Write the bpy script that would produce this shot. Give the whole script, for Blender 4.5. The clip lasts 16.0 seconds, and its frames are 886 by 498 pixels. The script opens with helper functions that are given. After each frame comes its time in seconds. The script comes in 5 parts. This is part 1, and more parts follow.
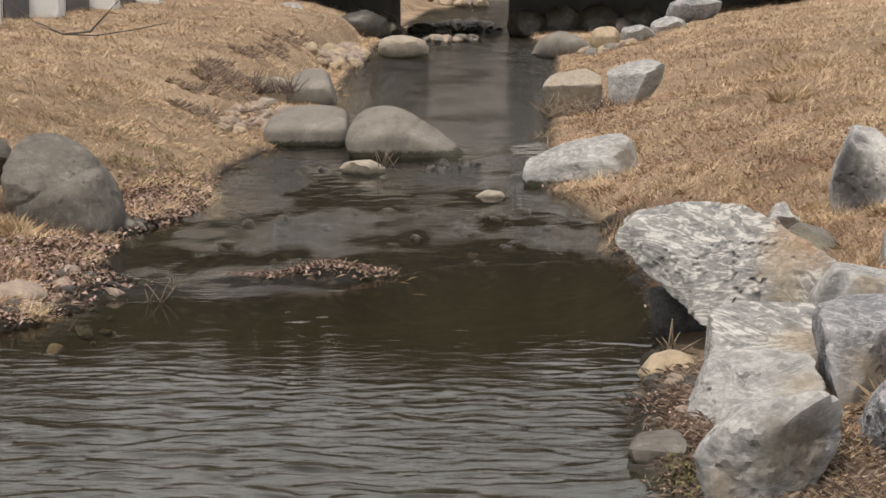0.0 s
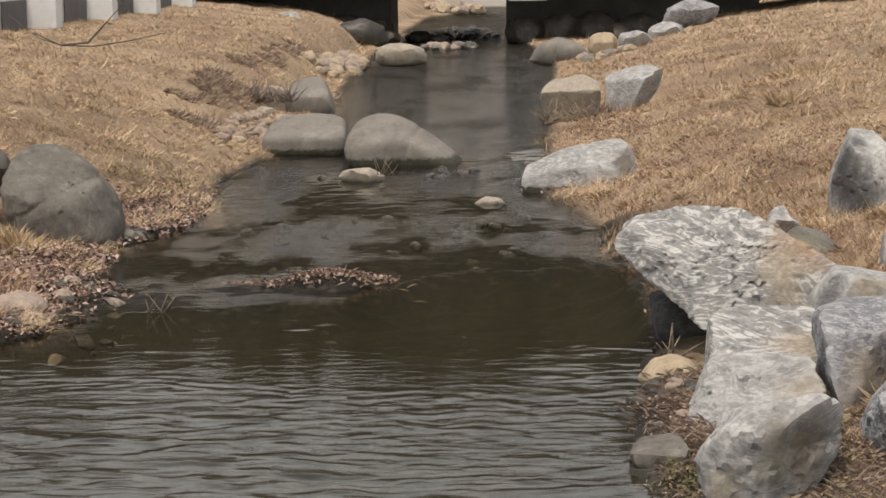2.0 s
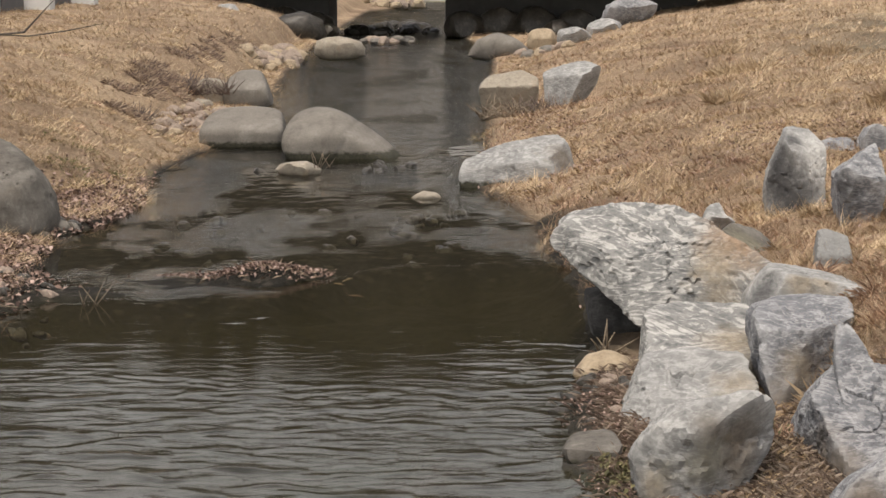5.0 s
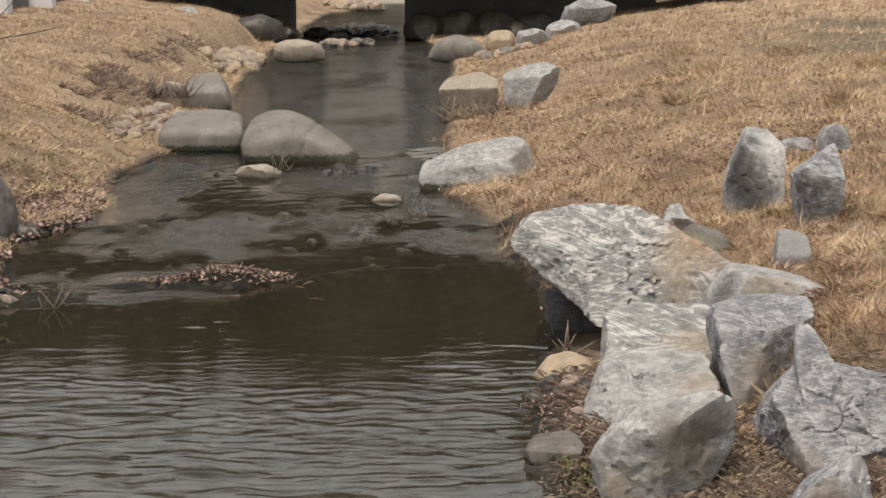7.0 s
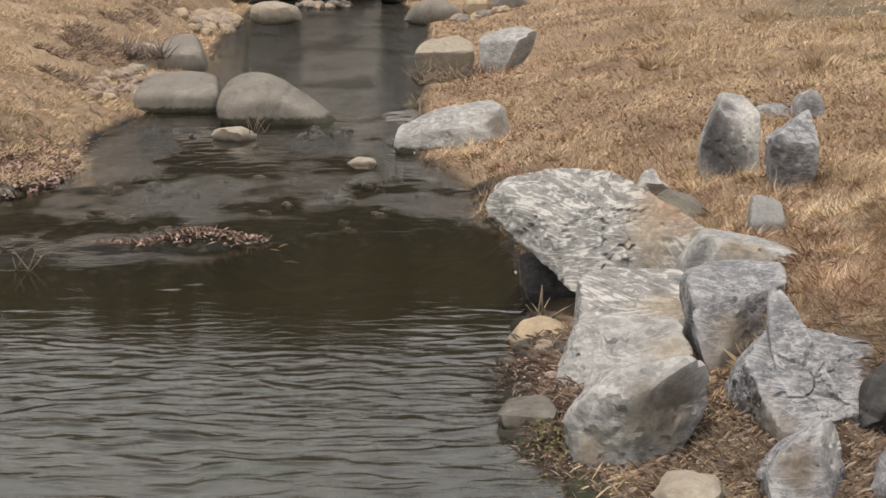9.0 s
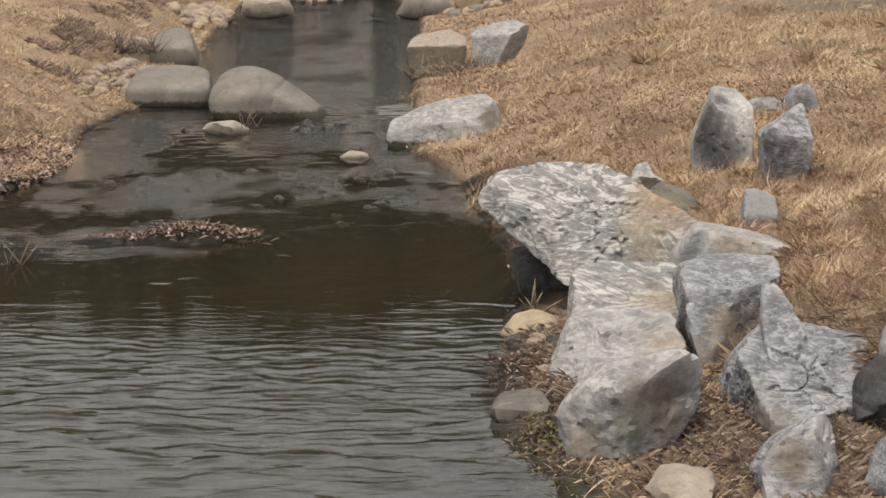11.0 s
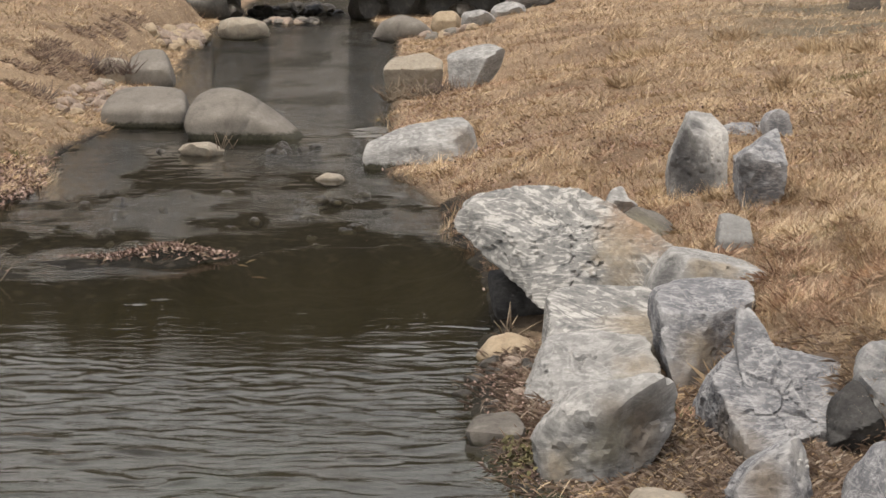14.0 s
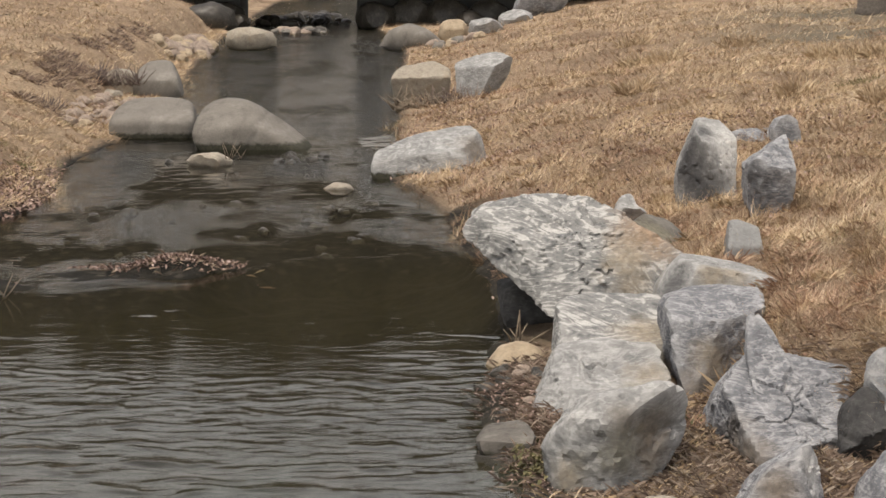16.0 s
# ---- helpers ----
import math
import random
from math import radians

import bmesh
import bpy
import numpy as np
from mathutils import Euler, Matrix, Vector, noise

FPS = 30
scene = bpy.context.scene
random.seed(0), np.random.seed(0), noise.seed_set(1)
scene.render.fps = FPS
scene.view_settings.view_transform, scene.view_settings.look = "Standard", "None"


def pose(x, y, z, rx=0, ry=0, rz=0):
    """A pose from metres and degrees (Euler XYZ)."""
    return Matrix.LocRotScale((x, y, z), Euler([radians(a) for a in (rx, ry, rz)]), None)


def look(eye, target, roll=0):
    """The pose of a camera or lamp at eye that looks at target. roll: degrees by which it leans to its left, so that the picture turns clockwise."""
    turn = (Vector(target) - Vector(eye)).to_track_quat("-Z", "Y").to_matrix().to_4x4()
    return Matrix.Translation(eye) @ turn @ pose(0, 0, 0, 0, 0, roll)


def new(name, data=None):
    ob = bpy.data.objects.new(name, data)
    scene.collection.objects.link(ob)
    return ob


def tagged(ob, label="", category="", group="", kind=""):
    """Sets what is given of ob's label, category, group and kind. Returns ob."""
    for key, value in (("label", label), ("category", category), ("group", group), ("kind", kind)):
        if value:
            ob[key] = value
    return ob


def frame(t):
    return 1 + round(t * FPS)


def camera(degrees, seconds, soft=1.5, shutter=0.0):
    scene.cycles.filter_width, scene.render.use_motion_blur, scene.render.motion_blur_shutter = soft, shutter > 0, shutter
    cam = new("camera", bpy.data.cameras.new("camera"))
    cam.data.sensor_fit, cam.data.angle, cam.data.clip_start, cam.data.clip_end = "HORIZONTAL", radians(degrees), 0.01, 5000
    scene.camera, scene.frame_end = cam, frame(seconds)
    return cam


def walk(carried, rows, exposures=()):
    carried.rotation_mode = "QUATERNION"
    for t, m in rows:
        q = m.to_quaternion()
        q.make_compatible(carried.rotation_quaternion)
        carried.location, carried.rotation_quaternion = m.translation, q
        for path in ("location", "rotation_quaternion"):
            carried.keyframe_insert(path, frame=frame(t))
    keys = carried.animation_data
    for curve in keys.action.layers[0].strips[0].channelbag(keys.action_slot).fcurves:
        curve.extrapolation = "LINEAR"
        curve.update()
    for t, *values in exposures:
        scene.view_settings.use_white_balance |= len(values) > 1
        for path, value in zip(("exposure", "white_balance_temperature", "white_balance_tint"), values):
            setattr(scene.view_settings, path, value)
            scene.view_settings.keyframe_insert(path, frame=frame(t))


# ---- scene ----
cam = camera(24.0, 16.0)
PATH = [
    (0, look((-0.021, -0.000, 3.307), (-1.106, 19.766, 0.458), -0.16)),
    (0.5, look((-0.023, -0.008, 3.311), (-1.156, 19.753, 0.450), -0.53)),
    (1, look((-0.016, -0.002, 3.304), (-1.155, 19.765, 0.478), -0.60)),
    (1.5, look((-0.010, -0.015, 3.303), (-1.146, 19.756, 0.505), -0.44)),
    (2, look((-0.015, -0.023, 3.305), (-1.101, 19.753, 0.527), -0.73)),
    (2.5, look((-0.011, -0.003, 3.310), (-1.037, 19.779, 0.555), -0.64)),
    (3, look((-0.011, -0.001, 3.304), (-0.947, 19.785, 0.541), -0.66)),
    (3.5, look((-0.003, 0.009, 3.297), (-0.771, 19.792, 0.456), -0.70)),
    (4, look((-0.005, 0.009, 3.301), (-0.687, 19.786, 0.405), -0.39)),
    (4.5, look((0.000, -0.034, 3.309), (-0.603, 19.749, 0.428), -0.33)),
    (5, look((-0.002, -0.007, 3.301), (-0.488, 19.785, 0.468), 0.01)),
    (7.5, look((-0.000, 0.013, 3.300), (-0.053, 19.814, 0.486), -0.18)),
    (8, look((0.002, 0.003, 3.299), (-0.000, 19.786, 0.360), -0.02)),
    (8.5, look((-0.005, 0.002, 3.299), (0.059, 19.764, 0.221), 0.07)),
    (9, look((0.004, -0.009, 3.311), (0.131, 19.739, 0.147), 0.24)),
    (11.5, look((0.000, 0.029, 3.293), (0.207, 19.768, 0.080), 0.25)),
    (12, look((0.002, 0.023, 3.299), (0.186, 19.767, 0.113), 0.11)),
    (12.5, look((0.008, 0.015, 3.299), (0.216, 19.767, 0.168), -0.09)),
    (13, look((0.001, 0.001, 3.301), (0.310, 19.763, 0.240), 0.37)),
    (13.5, look((-0.002, 0.010, 3.298), (0.406, 19.775, 0.267), 0.76)),
    (14, look((-0.010, 0.008, 3.299), (0.436, 19.777, 0.303), 0.70)),
    (14.5, look((-0.004, 0.025, 3.298), (0.406, 19.799, 0.327), 0.35)),
    (15, look((0.005, 0.037, 3.293), (0.381, 19.816, 0.356), -0.20)),
    (15.5, look((-0.006, 0.020, 3.301), (0.374, 19.802, 0.377), 0.24)),
    (16, look((-0.006, 0.027, 3.302), (0.351, 19.810, 0.383), 0.21)),
]
walk(cam, PATH)

# ---- light ----
SUN_FROM = Vector((-0.14, -0.24, 0.94)).normalized()
scene.view_settings.exposure = 0.06
world = bpy.data.worlds.new("world")
scene.world = world
world.use_nodes = True
wn = world.node_tree
sky = wn.nodes.new("ShaderNodeTexSky")
sky.sky_type = "NISHITA"
sky.sun_disc = False
sky.sun_elevation = math.asin(SUN_FROM.z)
sky.sun_rotation = math.atan2(SUN_FROM.x, SUN_FROM.y)
sky.air_density, sky.dust_density, sky.ozone_density = 1.0, 9.0, 0.4
wn.nodes["Background"].inputs[1].default_value = 0.12
# pale winter haze that thickens evenly towards the whole horizon
way = wn.nodes.new("ShaderNodeTexCoord")
split = wn.nodes.new("ShaderNodeSeparateXYZ")
thick = wn.nodes.new("ShaderNodeMapRange")
thick.interpolation_type = "SMOOTHSTEP"
thick.inputs["From Min"].default_value, thick.inputs["From Max"].default_value = 0.0, 0.68
thick.inputs["To Min"].default_value, thick.inputs["To Max"].default_value = 0.85, 0.08
veil = wn.nodes.new("ShaderNodeMix")
veil.data_type = "RGBA"
veil.inputs[7].default_value = (15.0, 14.5, 13.7, 1)
wn.links.new(way.outputs["Generated"], split.inputs[0])
wn.links.new(split.outputs["Z"], thick.inputs["Value"])
wn.links.new(thick.outputs[0], veil.inputs[0])
wn.links.new(sky.outputs[0], veil.inputs[6])
wn.links.new(veil.outputs[2], wn.nodes["Background"].inputs[0])
sun = new("sun", bpy.data.lights.new("sun", "SUN"))
sun.data.energy, sun.data.angle, sun.data.color = 2.25, radians(5.0), (1.0, 0.945, 0.85)
sun.matrix_world = look(SUN_FROM * 60, (0, 0, 0))


# ---- materials ----
def material(name):
    m = bpy.data.materials.new(name)
    m.use_nodes = True
    return m, m.node_tree.nodes, m.node_tree.links, m.node_tree.nodes["Principled BSDF"]


def tex(m, kind, scale, detail=6.0, rough=0.6, distortion=0.0, where="Object", stretch=(1, 1, 1), turn=(0, 0, 0)):
    """A texture node over the object's or the world's metres."""
    n, k = m.node_tree.nodes, m.node_tree.links
    if where == "Object":
        src = n.new("ShaderNodeTexCoord").outputs["Object"]
    else:
        src = n.new("ShaderNodeNewGeometry").outputs["Position"]
    mp = n.new("ShaderNodeMapping")
    mp.inputs["Scale"].default_value = stretch
    mp.inputs["Rotation"].default_value = turn
    k.new(src, mp.inputs["Vector"])
    t = n.new(kind)
    t.inputs["Scale"].default_value = scale
    k.new(mp.outputs[0], t.inputs["Vector"])
    if kind in ("ShaderNodeTexNoise", "ShaderNodeTexWave"):
        t.inputs["Detail"].default_value = detail
        t.inputs["Distortion"].default_value = distortion
    if kind == "ShaderNodeTexNoise":
        t.inputs["Roughness"].default_value = rough
    return t


def ramp(m, source, stops, mode="LINEAR"):
    n, k = m.node_tree.nodes, m.node_tree.links
    r = n.new("ShaderNodeValToRGB")
    r.color_ramp.interpolation = mode
    e = r.color_ramp.elements
    while len(e) < len(stops):
        e.new(0.5)
    for el, (p, c) in zip(e, stops):
        el.position = p
        el.color = (*c, 1) if len(c) == 3 else (c[0], c[0], c[0], 1)
    k.new(source, r.inputs[0])
    return r.outputs[0]


def mix(m, fac, a, b, how="MIX"):
    n, k = m.node_tree.nodes, m.node_tree.links
    x = n.new("ShaderNodeMix")
    x.data_type, x.blend_type = "RGBA", how
    for sock, v in ((x.inputs[0], fac), (x.inputs[6], a), (x.inputs[7], b)):
        if isinstance(v, bpy.types.NodeSocket):
            k.new(v, sock)
        elif isinstance(v, tuple):
            sock.default_value = (*v, 1)
        else:
            sock.default_value = v
    return x.outputs[2]


def bump(m, bsdf, height, strength, distance, before=None):
    n, k = m.node_tree.nodes, m.node_tree.links
    b = n.new("ShaderNodeBump")
    b.inputs["Strength"].default_value = strength
    b.inputs["Distance"].default_value = distance
    k.new(height, b.inputs["Height"])
    if before is not None:
        k.new(before, b.inputs["Normal"])
    if bsdf is not None:
        k.new(b.outputs[0], bsdf.inputs["Normal"])
    return b.outputs[0]


def stone_mat(name, dark, mid, light, stain=None, scale=3.0, bands=0.0, turn=(0, 0, 0), rough=0.85, relief=0.02, blotch=0.4, stained=0.56, veins=0.0, folds=0.0, worn=0.0):
    """Weathered stone: blotches, fine grain, folded light and dark bands, patches of rust or lichen, pale worn edges."""
    m, n, k, b = material(name)
    big = tex(m, "ShaderNodeTexNoise", scale, 7, 0.66, 0.2)
    col = ramp(m, big.outputs["Fac"], [(0.36, dark), (0.46, mid), (0.54, mid), (0.64, light)])
    if bands:
        # contours of a warped field swirl like the folds of gneiss
        w = tex(m, "ShaderNodeTexNoise", scale * 0.7, 5.0, 0.55, 0.8, stretch=(0.55, 0.8, 1.7), turn=turn)
        s = n.new("ShaderNodeMath")
        s.operation = "MULTIPLY"
        s.inputs[1].default_value = 105.0
        k.new(w.outputs["Fac"], s.inputs[0])
        wave = n.new("ShaderNodeMath")
        wave.operation = "SINE"
        k.new(s.outputs[0], wave.inputs[0])
        ragged = tex(m, "ShaderNodeTexNoise", scale * 5.5, 8, 0.7, 0.5, stretch=(0.6, 0.8, 1.6), turn=turn)
        sum_ = n.new("ShaderNodeMath")
        sum_.operation = "MULTIPLY_ADD"
        sum_.inputs[1].default_value = folds
        k.new(wave.outputs[0], sum_.inputs[0])
        k.new(ragged.outputs["Fac"], sum_.inputs[2])
        vein = ramp(m, sum_.outputs[0], [(0.30, dark), (0.42, mid), (0.52, mid), (0.60, light), (0.74, tuple(min(0.62, q * 1.15) for q in light))])
        col = mix(m, bands, col, vein)
    grain = tex(m, "ShaderNodeTexNoise", 38, 4, 0.7)
    col = mix(m, 0.5, col, ramp(m, grain.outputs["Fac"], [(0.3, (0.35,)), (0.7, (0.75,))]), "OVERLAY")
    pits = tex(m, "ShaderNodeTexNoise", 11, 6, 0.75, 0.6)
    if stain:
        s = tex(m, "ShaderNodeTexNoise", scale * 0.55, 5, 0.65, 0.8)
        col = mix(m, ramp(m, s.outputs["Fac"], [(stained, (0,)), (stained + 0.1, (0.75,))]), col, stain)
    spot = tex(m, "ShaderNodeTexNoise", scale * 2.7, 9, 0.78, 0.15)
    col = mix(m, blotch, col, ramp(m, spot.outputs["Fac"], [(0.40, dark), (0.475, mid), (0.525, mid), (0.60, light)]))
    thread = tex(m, "ShaderNodeTexNoise", scale * 1.1, 5, 0.6, 1.4, stretch=(0.6, 0.8, 2.2), turn=(turn[0] + 0.5, turn[1], turn[2]))
    col = mix(m, ramp(m, thread.outputs["Fac"], [(0.475, (0,)), (0.496, (veins,)), (0.504, (veins,)), (0.525, (0,))]), col, light)
    lich = ramp(m, pits.outputs["Fac"], [(0.60, (0,)), (0.72, (0.5,))])
    col = mix(m, lich, col, dark)
    if worn:
        edge = n.new("ShaderNodeNewGeometry").outputs["Pointiness"]
        col = mix(m, ramp(m, edge, [(0.515, (0,)), (0.56, (worn,))]), col, light)
    k.new(col, b.inputs["Base Color"])
    b.inputs["Roughness"].default_value = rough
    b.inputs["Specular IOR Level"].default_value = 0.3
    n1 = bump(m, None, pits.outputs["Fac"], 0.7, relief)
    bump(m, b, grain.outputs["Fac"], 0.5, relief * 0.3, n1)
    return m


gneiss = stone_mat("banded gneiss", (0.068, 0.07, 0.073), (0.185, 0.185, 0.178), (0.425, 0.415, 0.392), (0.27, 0.22, 0.15), 2.0, 0.85, (0.3, 0.3, 0.2), blotch=0.2, stained=0.6, folds=0.10, worn=0.3)
marble = stone_mat("pale veined limestone", (0.092, 0.093, 0.092), (0.207, 0.206, 0.2), (0.42, 0.415, 0.40), (0.26, 0.215, 0.15), 2.0, 0.5, (0.2, -0.5, 0.4), blotch=0.25, veins=0.35, folds=0.08, worn=0.35)
bluegrey = stone_mat("blue grey limestone", (0.047, 0.049, 0.056), (0.142, 0.145, 0.155), (0.39, 0.39, 0.39), None, 2.8, 0.6, (0.4, 0.8, 0.1), blotch=0.4, veins=0.5, folds=0.07, worn=0.35)
slate = stone_mat("flat grey slate", (0.15, 0.15, 0.147), (0.20, 0.20, 0.195), (0.26, 0.26, 0.25), None, 1.5, 0.0, blotch=0.15)
pied = stone_mat("white and charcoal limestone", (0.03, 0.03, 0.034), (0.17, 0.172, 0.175), (0.46, 0.45, 0.43), None, 1.5, 0.25, (0.4, 0.7, 0.1), blotch=0.3, veins=0.2)
fieldstone = stone_mat("smooth river boulder", (0.10, 0.09, 0.077), (0.15, 0.137, 0.119), (0.215, 0.20, 0.177), (0.14, 0.123, 0.10), 1.4, 0.0, (0, 0, 0), 0.8, 0.012, 0.25)
# near-black stone for a hollow's shade and a rock's shaded side
charcoal = stone_mat("shade-dark stone", (0.018, 0.018, 0.018), (0.042, 0.041, 0.04), (0.10, 0.097, 0.092), None, 2.6, 0.5, (0.8, 0.5, 0.2))
darkstone = stone_mat("grey boulder", (0.06, 0.055, 0.048), (0.112, 0.102, 0.089), (0.19, 0.178, 0.158), (0.12, 0.10, 0.075), 1.6, 0.0, blotch=0.6)
# wet stones in the creek; on the bridge boulders it stands for shade
wet_shade_stone = stone_mat("wet creek stone, also dark for bridge shade", (0.02, 0.019, 0.016), (0.045, 0.04, 0.033), (0.09, 0.08, 0.065), None, 5.0, 0.0, (0, 0, 0), 0.35)
tanrock = stone_mat("ochre sandstone", (0.19, 0.148, 0.10), (0.30, 0.24, 0.165), (0.40, 0.335, 0.25), None, 3.0, 0.2)
buff = stone_mat("buff stone", (0.165, 0.14, 0.11), (0.25, 0.22, 0.175), (0.34, 0.31, 0.255), (0.26, 0.19, 0.12), 3.0, 0.2)
pinkish = stone_mat("pinkish cobble", (0.16, 0.125, 0.10), (0.245, 0.195, 0.157), (0.34, 0.282, 0.23), None, 5.0, 0.0)


def ground_mat():
    """Thatch of dry grass on the banks, damp gravel and mud below the water's edge."""
    m, n, k, b = material("dry grass bank and gravel bed")
    a = tex(m, "ShaderNodeTexNoise", 0.5, 6, 0.6, 0.3, "World")
    f = tex(m, "ShaderNodeTexNoise", 14, 8, 0.75, 0.8, "World", (1, 0.6, 1))
    straw = ramp(m, a.outputs["Fac"], [(0.3, (0.165, 0.115, 0.078)), (0.48, (0.255, 0.187, 0.126)), (0.7, (0.36, 0.275, 0.185))])
    straw = mix(m, 0.8, straw, ramp(m, f.outputs["Fac"], [(0.3, (0.25,)), (0.7, (0.75,))]), "OVERLAY")
    v = tex(m, "ShaderNodeTexVoronoi", 9, where="World")
    gravel = ramp(m, v.outputs["Color"], [(0.2, (0.013, 0.012, 0.010)), (0.6, (0.028, 0.025, 0.02)), (0.95, (0.085, 0.074, 0.057))])
    gravel = mix(m, ramp(m, v.outputs["Distance"], [(0.25, (0,)), (0.7, (0.8,))]), gravel, (0.018, 0.016, 0.012))
    mud = ramp(m, f.outputs["Fac"], [(0.3, (0.018, 0.016, 0.008)), (0.7, (0.042, 0.037, 0.019))])
    silt = ramp(m, f.outputs["Fac"], [(0.3, (0.03, 0.028, 0.022)), (0.7, (0.08, 0.074, 0.06))])
    # green bed mottle; the lilac end paints sky tints of the water
    tint = tex(m, "ShaderNodeTexNoise", 1.5, 5, 0.6, 0.5, "World")
    algae_sheen = ramp(m, tint.outputs["Fac"], [(0.40, (0.04, 0.055, 0.03)), (0.48, (0.06, 0.058, 0.045)), (0.53, (0.06, 0.058, 0.045)), (0.62, (0.12, 0.105, 0.115))])
    silt = mix(m, 0.6, silt, algae_sheen)
    at = n.new("ShaderNodeAttribute")
    at.attribute_name = "cover"
    sep = n.new("ShaderNodeSeparateColor")
    k.new(at.outputs["Color"], sep.inputs[0])
    col = mix(m, at.outputs["Alpha"], silt, gravel)
    col = mix(m, sep.outputs[0], col, straw)
    col = mix(m, sep.outputs[1], col, mud)
    soil = ramp(m, f.outputs["Fac"], [(0.3, (0.085, 0.07, 0.05)), (0.7, (0.17, 0.145, 0.105))])
    col = mix(m, sep.outputs[2], col, soil)
    k.new(col, b.inputs["Base Color"])
    b.inputs["Roughness"].default_value = 0.95
    b.inputs["Specular IOR Level"].default_value = 0.15
    n1 = bump(m, None, f.outputs["Fac"], 0.9, 0.06)
    bump(m, b, v.outputs["Distance"], 0.3, 0.03, n1)
    return m


def water_mat():
    """Clear shallow water: gloss by Fresnel over a tinted, see-through body; small chop as relief."""
    m, n, k, b = material("stream water")
    n.remove(b)
    out = n["Material Output"]
    chop = tex(m, "ShaderNodeTexNoise", 7.0, 5, 0.6, 0.6, "World", (0.45, 1.25, 1))
    fine = tex(m, "ShaderNodeTexNoise", 2.2, 4, 0.55, 0.4, "World", (0.4, 1.6, 1))
    at = n.new("ShaderNodeAttribute")
    at.attribute_name = "chop"
    bp = n.new("ShaderNodeBump")
    bp.inputs["Distance"].default_value = 0.08
    k.new(at.outputs["Fac"], bp.inputs["Strength"])
    k.new(chop.outputs["Fac"], bp.inputs["Height"])
    b2 = n.new("ShaderNodeBump")
    b2.inputs["Distance"].default_value = 0.03
    b2.inputs["Strength"].default_value = 0.03
    k.new(fine.outputs["Fac"], b2.inputs["Height"])
    k.new(bp.outputs[0], b2.inputs["Normal"])
    fr = n.new("ShaderNodeFresnel")
    fr.inputs["IOR"].default_value = 1.33
    k.new(b2.outputs[0], fr.inputs["Normal"])
    gl = n.new("ShaderNodeBsdfGlossy")
    gl.inputs["Roughness"].default_value = 0.015
    k.new(b2.outputs[0], gl.inputs["Normal"])
    # wavelets too small to tell apart blur the mirror where the creek runs fast
    blur = n.new("ShaderNodeMapRange")
    blur.inputs["From Min"].default_value, blur.inputs["From Max"].default_value = 0.6, 2.6
    blur.inputs["To Min"].default_value, blur.inputs["To Max"].default_value = 0.015, 0.07
    k.new(at.outputs["Fac"], blur.inputs["Value"])
    k.new(blur.outputs[0], gl.inputs["Roughness"])
    tr = n.new("ShaderNodeBsdfTransparent")
    tr.inputs["Color"].default_value = (0.82, 0.80, 0.66, 1)
    mx = n.new("ShaderNodeMixShader")
    k.new(fr.outputs[0], mx.inputs[0])
    k.new(tr.outputs[0], mx.inputs[1])
    k.new(gl.outputs[0], mx.inputs[2])
    k.new(mx.outputs[0], out.inputs["Surface"])
    return m


def island_mat(name, stops, rough=0.8, patch=0.0):
    """Blades, leaves and twigs, each of its own shade, with broad paler and browner patches."""
    m, n, k, b = material(name)
    g = n.new("ShaderNodeNewGeometry")
    col = ramp(m, g.outputs["Random Per Island"], stops)
    if patch:
        wide = tex(m, "ShaderNodeTexNoise", 0.7, 5, 0.6, 0.5, "World")
        col = mix(m, patch, col, ramp(m, wide.outputs["Fac"], [(0.34, (0.62, 0.53, 0.47)), (0.48, (0.98, 0.92, 0.88)), (0.56, (1.12, 1.08, 1.04)), (0.66, (1.28, 1.24, 1.15))]), "MULTIPLY")
        clump = tex(m, "ShaderNodeTexNoise", 3.0, 4, 0.65, 0.6, "World", (1, 0.7, 1))
        col = mix(m, patch, col, ramp(m, clump.outputs["Fac"], [(0.34, (0.58, 0.54, 0.5)), (0.5, (1.06, 1.04, 1.02)), (0.66, (1.2, 1.18, 1.12))]), "MULTIPLY")
    k.new(col, b.inputs["Base Color"])
    b.inputs["Roughness"].default_value = rough
    b.inputs["Specular IOR Level"].default_value = 0.2
    return m


def plain_mat(name, a, c, scale, rough, relief=0.01):
    m, n, k, b = material(name)
    t = tex(m, "ShaderNodeTexNoise", scale, 7, 0.65, 0.3)
    k.new(ramp(m, t.outputs["Fac"], [(0.3, a), (0.7, c)]), b.inputs["Base Color"])
    b.inputs["Roughness"].default_value = rough
    bump(m, b, t.outputs["Fac"], 0.6, relief)
    return m


ground_m = ground_mat()
water_m = water_mat()
grass_m = island_mat("dry grass blades", [(0.0, (0.20, 0.145, 0.092)), (0.3, (0.31, 0.235, 0.15)), (0.65, (0.44, 0.35, 0.232)), (1.0, (0.60, 0.515, 0.375))], patch=0.75)
russet_m = island_mat("russet dry grass blades", [(0.0, (0.15, 0.098, 0.074)), (0.35, (0.30, 0.203, 0.15)), (0.7, (0.45, 0.325, 0.24)), (1.0, (0.60, 0.49, 0.37))], patch=0.75)
green_m = island_mat("fresh green blades", [(0.0, (0.07, 0.075, 0.03)), (0.6, (0.15, 0.145, 0.06)), (1.0, (0.30, 0.25, 0.13))])
straw_m = island_mat("long pale straw", [(0.0, (0.38, 0.29, 0.19)), (0.6, (0.55, 0.46, 0.33)), (1.0, (0.66, 0.59, 0.46))], patch=0.4)
